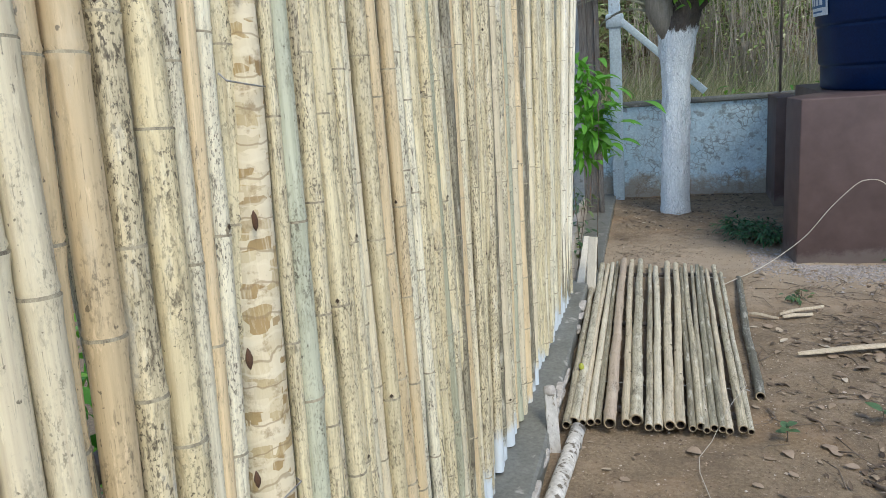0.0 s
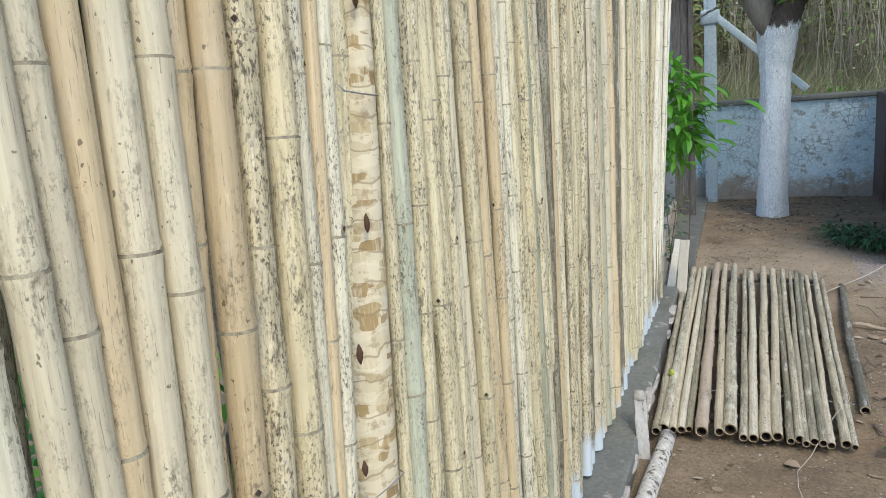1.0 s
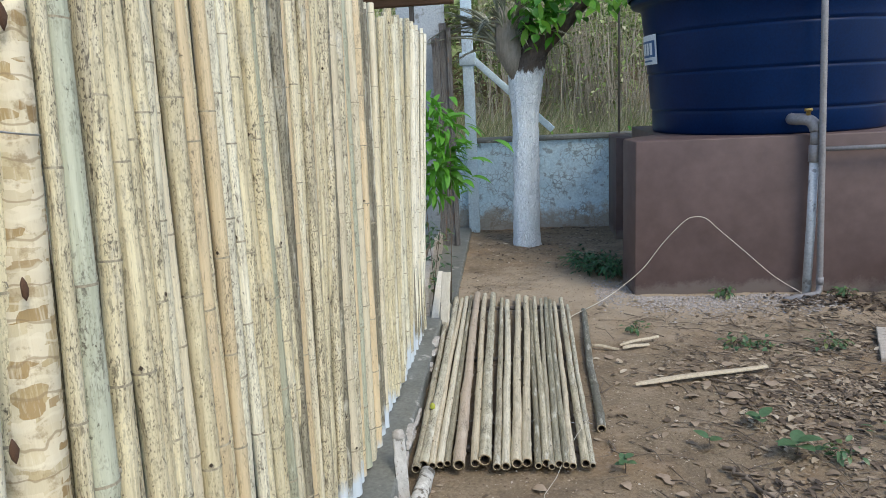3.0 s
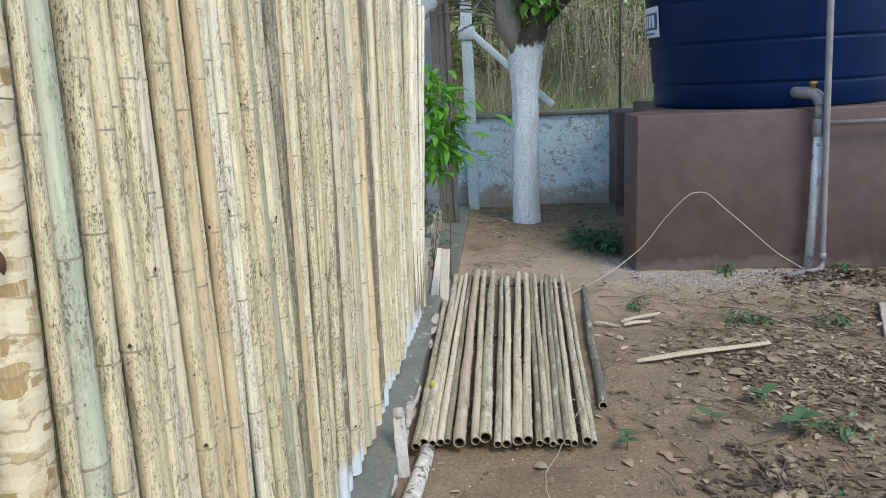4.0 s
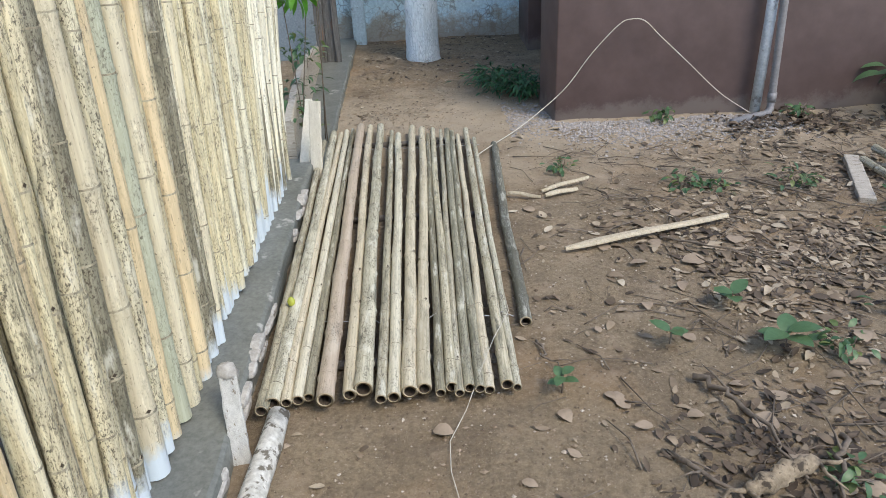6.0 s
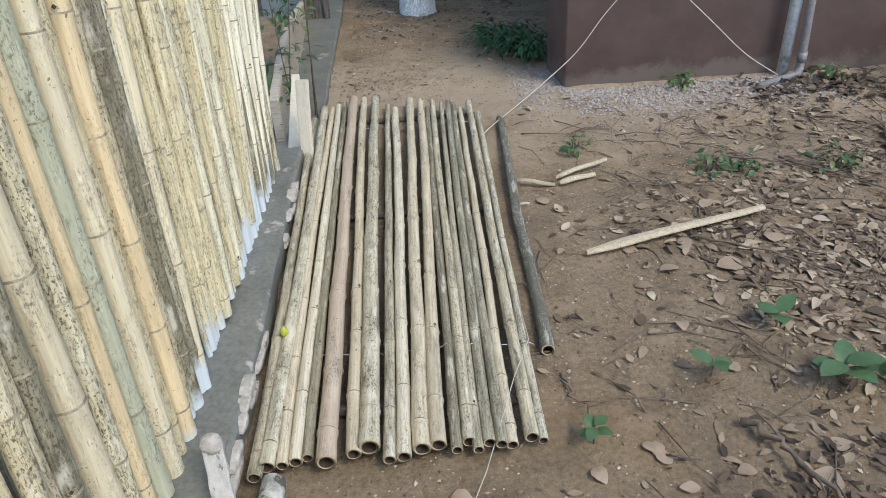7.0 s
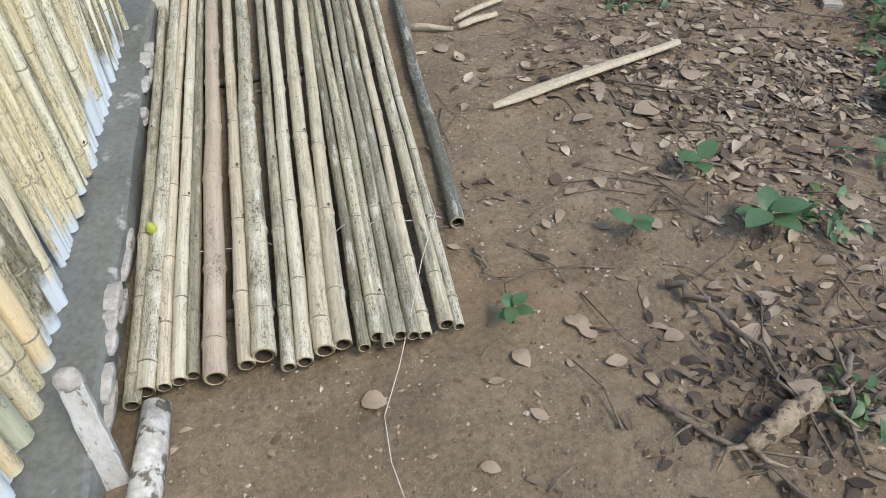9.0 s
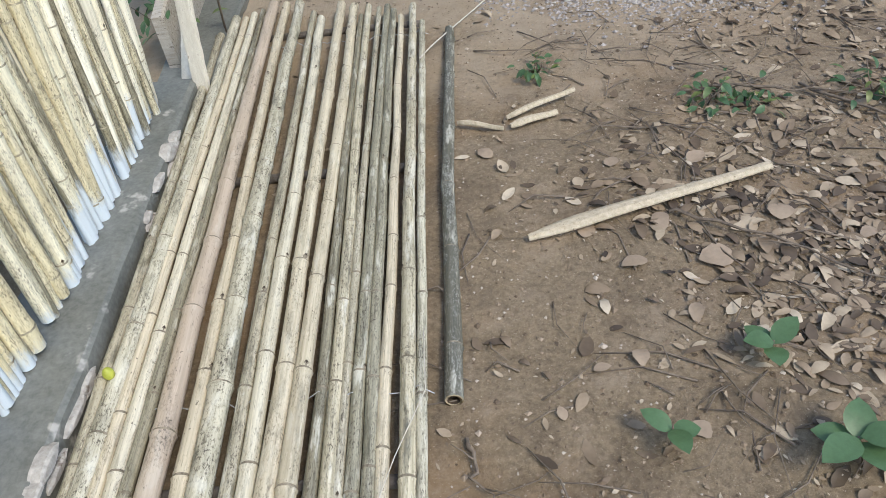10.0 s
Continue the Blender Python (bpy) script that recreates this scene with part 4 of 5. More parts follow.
# ---- bamboo mat on the ground ----
MAT_ROWS = [
    (-0.468, 3.13, -0.606, 5.72, 0.021, "spotted"), (-0.438, 3.16, -0.562, 5.88, 0.024, "spotted"), (-0.398, 3.17, -0.516, 5.88, 0.018, "cream"),
    (-0.362, 3.18, -0.481, 5.92, 0.020, "pale"), (-0.329, 3.19, -0.445, 5.96, 0.017, "dark"), (-0.272, 3.16, -0.393, 5.99, 0.029, "tan"),
    (-0.199, 3.19, -0.331, 5.99, 0.022, "cream"), (-0.154, 3.20, -0.261, 5.97, 0.031, "spotted"), (-0.097, 3.16, -0.183, 5.87, 0.019, "spotted"),
    (-0.057, 3.17, -0.137, 5.79, 0.022, "pale"), (-0.006, 3.19, -0.050, 5.92, 0.026, "cream"), (0.040, 3.20, 0.017, 5.89, 0.024, "cream"),
    (0.092, 3.18, 0.053, 5.79, 0.017, "dark"), (0.128, 3.21, 0.084, 5.88, 0.021, "spotted"), (0.152, 3.18, 0.136, 5.86, 0.016, "spotted"),
    (0.185, 3.20, 0.176, 5.86, 0.019, "dark"), (0.218, 3.19, 0.207, 5.81, 0.018, "dark"), (0.248, 3.19, 0.242, 5.74, 0.018, "cream"),
    (0.306, 3.21, 0.300, 5.84, 0.022, "spotted"), (0.337, 3.20, 0.343, 5.67, 0.015, "spotted"),
]


def build_mat():
    mat = thing("bamboo_mat", "row of cut bamboo canes laid flat and wired together", "bamboo canes", (0, 4.5, 0))
    rng = random.Random(3)
    for x0, y0, x1, y1, r, k in MAT_ROWS:
        ln = math.hypot(x1 - x0, y1 - y0)
        me = cane_mesh("cane", CUT[k], ln, rng.uniform(0.24, 0.36), True, rng.uniform(0.1, 0.28), 14, rng.uniform(-0.35, 0.35))
        h = 0.03 + r
        ob = new("cane", me)
        ob.parent = mat
        ob.matrix_basis = Matrix.Translation((0, -4.5, 0)) @ along((x0, y0, h + rng.uniform(-0.004, 0.004)), (x1, y1, h + 0.003)) @ Matrix.Diagonal((r, r, 1, 1))
    for y in (3.4, 4.6, 5.72):
        b = Build()
        b.tube([(-0.40 - 0.055 * (y - 3.4), y - 4.5, 0.014), (0.0, y - 4.5, 0.018), (0.33, y - 4.5, 0.015)], 0.017, 8)
        obj("crossbar", b, GREYWOOD, mat)
    for y, w in ((3.62, 0.0), (5.55, 0.02)):
        b = Build()
        pts = [(-0.45 - 0.05 * (y - 3.6) + (0.041 + 0.0025 * (y - 3.6)) * i, y - 4.5 + 0.012 * math.sin(i * 2.1), 0.052 + 0.012 * math.sin(i * 3.0)) for i in range(21)]
        b.tube(pts, 0.0018, 5)
        obj("tie_wire", b, WIRE, mat)


build_mat()


def lone_cane(name, a, c, r, k, label, gap=0.3, hollow=True, group=""):
    a, c = Vector(a), Vector(c)
    me = cane_mesh(name, CUT[k], (c - a).length, gap, hollow, 0.15, 14, random.uniform(-0.6, 0.6))
    ob = new(name, me)
    ob.matrix_basis = along(a, c) @ Matrix.Diagonal((r, r, 1, 1))
    return tagged(ob, label, "bamboo cane", group)


lone_cane("bamboo_pole", (0.414, 3.60, 0.026), (0.463, 5.61, 0.026), 0.024, "black", "dark weathered bamboo pole lying beside the mat")
for i in range(9):
    x, y = 2.45 + 0.125 * i, 5.04 + 0.015 * i + (0.10 if i % 2 else 0)
    lone_cane("bamboo_cane", (x, y, 0.035 + 0.022 * (i % 3)), (x + 0.06 + 0.05 * (i % 3), y - 1.65 + 0.1 * (i % 4), 0.03 + 0.02 * (i % 2)), 0.021, ("spotted", "dark", "spotted", "cream")[i % 4],
              "greenish mildewed bamboo cane lying in a loose heap", group="heap of canes")


# ---- boards, stakes and log ----


def plank(name, a, c, w, h, mat, label, cat, taper=1.0, steps=12, roll=0.0):
    b = Build()
    a, c = Vector(a), Vector(c)
    m = along(a, c, roll)
    ln = (c - a).length
    rings = []
    for i in range(steps + 1):
        s = i / steps
        k = 1 + (taper - 1) * s
        wob = 0.06 * w * noise.noise(Vector((s * 9, a.x * 5, a.y)))
        i0 = len(b.v)
        for sx, sz in ((-0.5, -0.5), (0.5, -0.5), (0.5, 0.42), (0.42, 0.5), (-0.42, 0.5), (-0.5, 0.42)):
            b.v.append((m @ Vector((sx * w * k + wob, sz * h * k, ln * s)))[:])
        rings.append(i0)
    for p, q in zip(rings, rings[1:]):
        b.bridge(p, q, 6)
    b.cap(rings[0], 6), b.cap(rings[-1], 6, flip=True)
    return obj(name, b, mat, label=label, category=cat, smooth=False)


stake = plank("wooden_stake", (-0.490, 2.945, -0.04), (-0.531, 3.092, 0.25), 0.056, 0.03, LIMEWOOD, "short lime-splashed wooden stake leaning on the concrete footing", "stake", 0.9)
b = Build()
b.tube([(-0.528, 3.080, 0.222), (-0.530, 3.087, 0.236), (-0.531, 3.092, 0.250), (-0.533, 3.097, 0.262), (-0.534, 3.100, 0.267)], [0.028, 0.032, 0.032, 0.025, 0.008], 12, squash=0.75, wob=0.22)
obj("mortar_cap", b, MORTAR, stake, "rough pale mortar stuck on top")
plank("upright_board", (-0.590, 5.215, -0.03), (-0.566, 5.32, 0.43), 0.065, 0.022, SAWN, "pale sawn board standing at the footing's end", "board")
plank("short_board", (-0.68, 5.30, -0.02), (-0.650, 5.62, 0.36), 0.06, 0.025, SAWN, "pale board leaning behind the upright board", "board", 0.7)
plank("dark_board", (2.43, 5.12, 0.02), (2.20, 4.53, 0.02), 0.075, 0.03, BOARDTAN, "short weathered board lying by the heap of canes", "board")
b = Build()
pts = [(-0.414, 3.13, 0.036), (-0.416, 3.0, 0.036), (-0.43, 2.7, 0.036), (-0.445, 2.3, 0.034), (-0.46, 1.7, 0.03), (-0.46, 1.2, 0.03)]
b.tube(pts, [0.034, 0.036, 0.038, 0.038, 0.04, 0.04], 14, wob=0.05)
obj("log", b, LICHEN, label="thin round pole with whitish lichen beside the footing", category="pole")


def splint(a, c, w, label, mat=PALEWOOD):
    b = Build()
    a, c = Vector(a), Vector(c)
    n = 14
    m = along(a, c, 0)
    rows = []
    ln = (c - a).length
    for i in range(n + 1):
        s = i / n
        ww = w * (0.35 + 0.65 * min(1, s * 6)) * (1 - 0.45 * s) * (1 + 0.35 * noise.noise(Vector((s * 14, a.x * 9, 0))))
        i0 = len(b.v)
        lift = 0.006 * math.sin(s * 5)
        for k in (-1, -0.4, 0.4, 1):
            b.v.append((m @ Vector((k * ww / 2, 0.010 * (1 - k * k) + lift, s * ln)))[:])
        for k in (1, -1):
            b.v.append((m @ Vector((k * ww / 2, -0.006 + lift, s * ln)))[:])
        rows.append(i0)
    for p, q in zip(rows, rows[1:]):
        b.bridge(p, q, 6)
    b.cap(rows[0], 6), b.cap(rows[-1], 6, flip=True)
    return obj("bamboo_splint", b, mat, label=label, category="splint", smooth=False)


splint((0.66, 4.17, 0.026), (1.46, 4.40, 0.05), 0.062, "long pale split bamboo strip lying among dry leaves")
splint((0.665, 4.80, 0.014), (0.845, 4.87, 0.02), 0.045, "short pale split bamboo piece on the earth")
splint((0.655, 4.86, 0.012), (0.93, 5.0, 0.03), 0.03, "greyish split bamboo piece on the earth")
splint((0.47, 4.86, 0.01), (0.64, 4.80, 0.012), 0.022, "thin split bamboo piece under the dark pole")


# ---- trees and scrub ----


def build_tree():
    t = thing("tree", "yard tree with lime-painted trunk and dark leafy limbs", "tree", (0.0, 8.25, 0.0))
    rng = random.Random(11)

    def bark_tube(path, rads, name, mat, n=22, steps=40, amp=0.07, plates=0.0):
        b = Build()
        pts = [Vector(p) for p in path]
        rings = []
        for i in range(steps + 1):
            s = i / steps * (len(pts) - 1)
            k = min(int(s), len(pts) - 2)
            f = s - k
            c = pts[k].lerp(pts[k + 1], f)
            r = rads[k] * (1 - f) + rads[k + 1] * f
            i0 = len(b.v)
            for q in range(n):
                a = 2 * math.pi * q / n
                w = 1 + amp * noise.noise(Vector((math.cos(a) * 3, math.sin(a) * 3, c.z * 2.5))) + amp * 0.6 * noise.noise(Vector((math.cos(a) * 9, math.sin(a) * 9, c.z * 9)))
                w += plates * max(0.0, noise.noise(Vector((math.cos(a) * 4.2, math.sin(a) * 4.2, c.z * 11)))) ** 0.5
                b.v.append((c.x + math.cos(a) * r * w, c.y + math.sin(a) * r * w, c.z))
            rings.append(i0)
        for p, q in zip(rings, rings[1:]):
            b.bridge(p, q, n)
        b.cap(rings[-1], n, flip=True)
        return obj(name, b, mat, t)

    tagged(bark_tube([(0.012, 0, -0.08), (0.01, 0, 0.15), (0.025, 0, 1.0), (0.03, 0, 1.5), (0.04, 0, 1.9), (0.09, 0, 2.08)], [0.165, 0.147, 0.141, 0.146, 0.19, 0.185], "trunk", WHITEBARK, 56, 160, plates=0.075), "lime-painted white rough bark")
    bark_tube([(0.07, 0.01, 1.98), (0.10, 0, 2.08), (0.14, 0, 2.16), (0.20, 0, 2.3)], [0.16, 0.172, 0.155, 0.12], "fork", BARK, plates=0.1)
    bark_tube([(0.16, 0, 2.12), (0.30, -0.02, 2.24), (0.48, -0.03, 2.42), (0.72, 0, 2.66), (1.1, 0.1, 3.0), (1.6, 0.4, 3.5)], [0.13, 0.11, 0.095, 0.09, 0.075, 0.05], "limb", BARK, plates=0.1)
    bark_tube([(0.08, 0.04, 2.1), (0.05, 0.1, 2.5), (-0.02, 0.2, 3.2), (-0.1, 0.25, 4.0)], [0.10, 0.085, 0.07, 0.04], "limb", BARK, plates=0.1)
    b = Build()
    for c, rad, n in (((0.22, -0.22, 2.50), (0.24, 0.16, 0.24), 95), ((0.28, -0.2, 2.75), (0.4, 0.3, 0.2), 60), ((0.85, -0.25, 2.74), (0.6, 0.5, 0.2), 170), ((1.5, 0.5, 3.7), (0.8, 0.6, 0.4), 120), ((0.1, 0.6, 4.2), (1.1, 0.8, 0.5), 110)):
        for _ in range(n):
            d = Vector((rng.gauss(0, 0.5), rng.gauss(0, 0.5), rng.gauss(0, 0.5)))
            p = Vector(c) + Vector((d.x * rad[0], d.y * rad[1], d.z * rad[2]))
            way = Vector((rng.uniform(-1, 1), rng.uniform(-1, 1), rng.uniform(-1.6, 0.1)))
            b.leaf(p, way, (rng.uniform(-0.5, 0.5), rng.uniform(-0.9, 0.1), 1), rng.uniform(0.11, 0.2), rng.uniform(0.06, 0.1), 0.2, 0.2)
    obj("crown", b, GREEN, t)


build_tree()


def build_palm():
    p = thing("young_palm", "greyish dry palm with drooping narrow fronds beside the tree", "palm", (-0.16, 8.28, 0.0))
    rng = random.Random(5)
    b = Build()
    b.tube([(0.10, -0.12, 1.86), (0.07, -0.13, 2.0), (0.03, -0.12, 2.15), (0.0, -0.10, 2.35), (-0.03, -0.08, 2.62)], [0.05, 0.10, 0.135, 0.125, 0.05], 18, wob=0.12)
    obj("stem", b, PALMBASE, p)
    # dead leaf stalks rising in a fan, each with narrow leaflets
    for i in range(26):
        b = Build()
        a = math.pi * (0.5 + rng.uniform(-0.62, 0.8)) if i % 3 else rng.uniform(2.5, 3.6)
        out = Vector((math.cos(a), -0.35 * math.sin(a) + rng.uniform(-0.2, 0.2), 0))
        rise = rng.uniform(0.25, 1.0)
        ln = rng.uniform(0.55, 0.95)
        start = Vector((0.02, -0.12, 2.12 + 0.012 * i)) + out * 0.09

        def at(s):
            return start + out * (ln * s * (1.1 - 0.6 * rise)) + Vector((0, 0, ln * rise * (s - 0.35 * s * s) - 0.28 * (1 - rise) * s * s))

        b.tube([at(k / 5) for k in range(6)], [0.017, 0.013, 0.010, 0.008, 0.005, 0.002], 6)
        for k in range(22):
            s = 0.22 + 0.75 * k / 22
            side = out.cross(Vector((0, 0, 1))) * (1 if k % 2 else -1)
            b.leaf(at(s), (at(s + 0.05) - at(s)).normalized() * 1.0 + side * 0.45 + Vector((rng.gauss(0, 0.1), 0, -0.12)), (0, 0, 1), rng.uniform(0.18, 0.3), 0.016, 0.2, 0.1, rows=3)
        obj("frond", b, PALMGREY, p)


build_palm()


def foliage(name, label, cat, mat, blobs, size, count, rng, kind="", stems=0, squash=0.6, droop=-0.4, single=False):
    """A plant or thicket of leaves scattered through soft blobs, with stems."""
    host = None if kind else thing(name, label, cat, blobs[0][0][:2] + (0.0,))
    off = Vector(host.location) if host else Vector((0, 0, 0))
    b, st = Build(), Build()
    for _ in range(count):
        c, r = rng.choice(blobs)
        d = Vector((rng.gauss(0, 0.45), rng.gauss(0, 0.45), rng.gauss(0, 0.45) * squash))
        p = Vector(c) + d * r
        p.z = max(p.z, 0.01)
        s = rng.uniform(0.7, 1.25)
        b.leaf(p - off, (d.x + rng.uniform(-0.6, 0.6), d.y + rng.uniform(-0.6, 0.6), rng.uniform(droop - 0.3, 0.35)), (rng.uniform(-0.5, 0.5), rng.uniform(-0.5, 0.5), 1), size[0] * s, size[1] * s, 0.25, 0.2, rows=5)
        if single:
            obj("leaf", b, mat, host)
            b = Build()
    for _ in range(stems):
        c, r = rng.choice(blobs)
        foot = Vector((c[0] + rng.gauss(0, 0.2) * r, c[1] + rng.gauss(0, 0.2) * r, 0)) - off
        head = Vector(c) + Vector((rng.gauss(0, 0.4), rng.gauss(0, 0.4), rng.gauss(0.1, 0.3))) * r - off
        b2 = st if kind else Build()
        b2.tube([foot, foot.lerp(head, 0.5) + Vector((rng.gauss(0, 0.06), rng.gauss(0, 0.06), 0.05)) * r, head], [0.006 * r + 0.003, 0.004 * r + 0.002, 0.002], 5, mi=1 if kind else 0)
        if not kind:
            obj("stem", b2, TWIG, host)
    if kind:
        n = len(b.v)
        b.v += st.v
        b.f += [tuple(i + n for i in q) for q in st.f]
        b.mi += st.mi
        return obj(name, b, [mat, DRYSTEM], label=label, category=cat, kind=kind)
    if not single:
        obj("leaves", b, mat, host, kind="stuff")
    return host


def build_scrub():
    rng = random.Random(21)
    blobs = []
    for i in range(46):
        x = rng.uniform(-5, 7)
        y = rng.uniform(11.0, 14.5)
        blobs.append(((x, y, 0.5 + (y - 9.4) * 0.25 + rng.uniform(0.0, 2.4)), rng.uniform(0.7, 1.5)))
    foliage("scrub", "tangled dry and green scrub on the bank behind the wall", "scrub", SCRUB, blobs, (0.09, 0.04), 26000, rng, "stuff", 1500, 0.9)
    blobs = [((rng.uniform(-11, 16), rng.uniform(16, 20), rng.uniform(1.5, 7.5)), rng.uniform(1.6, 2.6)) for _ in range(90)]
    foliage("far_woods", "dense dull-green woods on the slope behind", "woods", SCRUB, blobs, (0.42, 0.22), 13000, rng, "stuff", 120, 0.9)
    b = Build()
    for _ in range(11000):
        x, y = rng.uniform(-2.5, 4.5), 9.55 + abs(rng.gauss(0, 1.2))
        h = rng.uniform(0.45, 1.3)
        z = ground_height(x, y)
        k = 0.5 + 0.5 * noise.noise(Vector((x * 1.5, y * 1.5, 3)))
        if rng.random() > k + 0.35:
            continue
        dx, dy = rng.gauss(0, 0.7), abs(rng.gauss(0, 0.5))
        b.leaf((x, y, z), (dx, dy, 1), (dy, -dx, 0.3), h * 1.25, 0.014, -0.35, 0.1, rows=3)
    obj("dry_grass", b, STRAW, label="tall straw-coloured grass behind the low wall", category="grass", kind="stuff")
    blobs = [((0.55 + 0.4 * i, 10.0 + 0.2 * (i % 2), 0.95), 0.45) for i in range(4)] + [((-2.6 + 0.5 * i, 10.2, 1.0), 0.5) for i in range(3)]
    foliage("weeds", "light green weeds behind the low wall", "weeds", GREEN, blobs, (0.13, 0.04), 420, rng, "stuff", 20)
    blobs = [((-1.75 + rng.uniform(-0.3, 0.2), rng.uniform(-0.8, 5.0), rng.uniform(0.2, 1.9)), 0.4) for _ in range(26)]
    foliage("garden_plants", "green garden plants behind the bamboo fence", "plants", GREEN, blobs, (0.12, 0.045), 1900, rng, "stuff", 40)


build_scrub()


def build_plants():
    rng = random.Random(8)
    foliage("mango_shoot", "bright green young mango shrub at the fence's end", "shrub", GREEN,
            [((-0.70, 5.78, 1.62), 0.20), ((-0.62, 5.75, 1.38), 0.25), ((-0.62, 5.75, 1.2), 0.25), ((-0.67, 5.78, 1.05), 0.16)], (0.175, 0.05), 250, rng, "", 4, 0.9, droop=-0.7, single=True)
    foliage("small_weed", "pale green weeds at the foot of the fence's end", "weed", BLUEGREEN, [((-0.86, 6.2, 0.30), 0.2), ((-0.84, 5.75, 0.24), 0.18), ((-0.92, 6.8, 0.42), 0.22)], (0.08, 0.03), 170, rng, "", 14)
    foliage("fern", "dark green low fern beside the plinth", "fern", DARKGREEN, [((0.68, 6.95, 0.09), 0.24), ((0.80, 6.75, 0.10), 0.18), ((0.60, 7.25, 0.07), 0.2)], (0.075, 0.02), 620, rng, "", 24, 0.45)
    foliage("leafy_shrub", "blue-green broad-leaved shrub at the plinth's corner", "shrub", BLUEGREEN,
            [((3.35, 5.78, 0.2), 0.36), ((3.6, 5.72, 0.36), 0.38), ((3.95, 5.65, 0.34), 0.45)], (0.15, 0.085), 280, rng, "", 12, 0.8, single=True)
    spots = [((0.80, 5.18, 0.03), 0.07, 34), ((1.62, 5.98, 0.05), 0.10, 46), ((2.52, 5.92, 0.05), 0.10, 40), ((1.43, 4.88, 0.03), 0.10, 40), ((1.56, 4.82, 0.03), 0.08, 26),
             ((1.98, 4.80, 0.05), 0.12, 34), ((2.35, 4.35, 0.06), 0.18, 58), ((2.6, 4.1, 0.08), 0.22, 70), ((2.15, 4.05, 0.05), 0.14, 42), ((1.48, 3.38, 0.03), 0.10, 26), ((1.9, 3.6, 0.04), 0.12, 26), ((1.2, 2.78, 0.02), 0.08, 26)]
    for c, r, n in spots:
        foliage("small_weed", "small green weed growing in the bare earth", "weed", BLUEGREEN, [(c, r)], (0.03 + 0.2 * r, 0.014 + 0.09 * r), n, rng, "", 5, 0.5)
    # broad-leaved seedlings
    for x, y, ln, k in ((1.285, 3.395, 0.10, 5), (1.204, 3.67, 0.085, 4), (0.482, 3.215, 0.055, 5), (0.905, 3.455, 0.075, 3), (2.05, 3.85, 0.10, 5)):
        p = thing("seedling", "broad-leaved green seedling sprouting from the leaf litter", "seedling", (x, y, 0.0))
        b = Build()
        b.tube([(0, 0, -0.02), (0.004, 0, 0.03), (0, 0.004, 0.07)], 0.0025, 6)
        obj("stem", b, TWIG, p)
        for i in range(k):
            a = i * 2.4 + x * 7
            b = Build()
            b.leaf((0, 0, 0.045 + 0.008 * i), (math.cos(a), math.sin(a), 0.15 + 0.12 * (i % 3)), (0, 0, 1), ln * rng.uniform(0.85, 1.2), ln * 0.68, 0.15, 0.12, rows=6)
            obj("leaf", b, BLUEGREEN, p)


build_plants()


# ---- litter ----


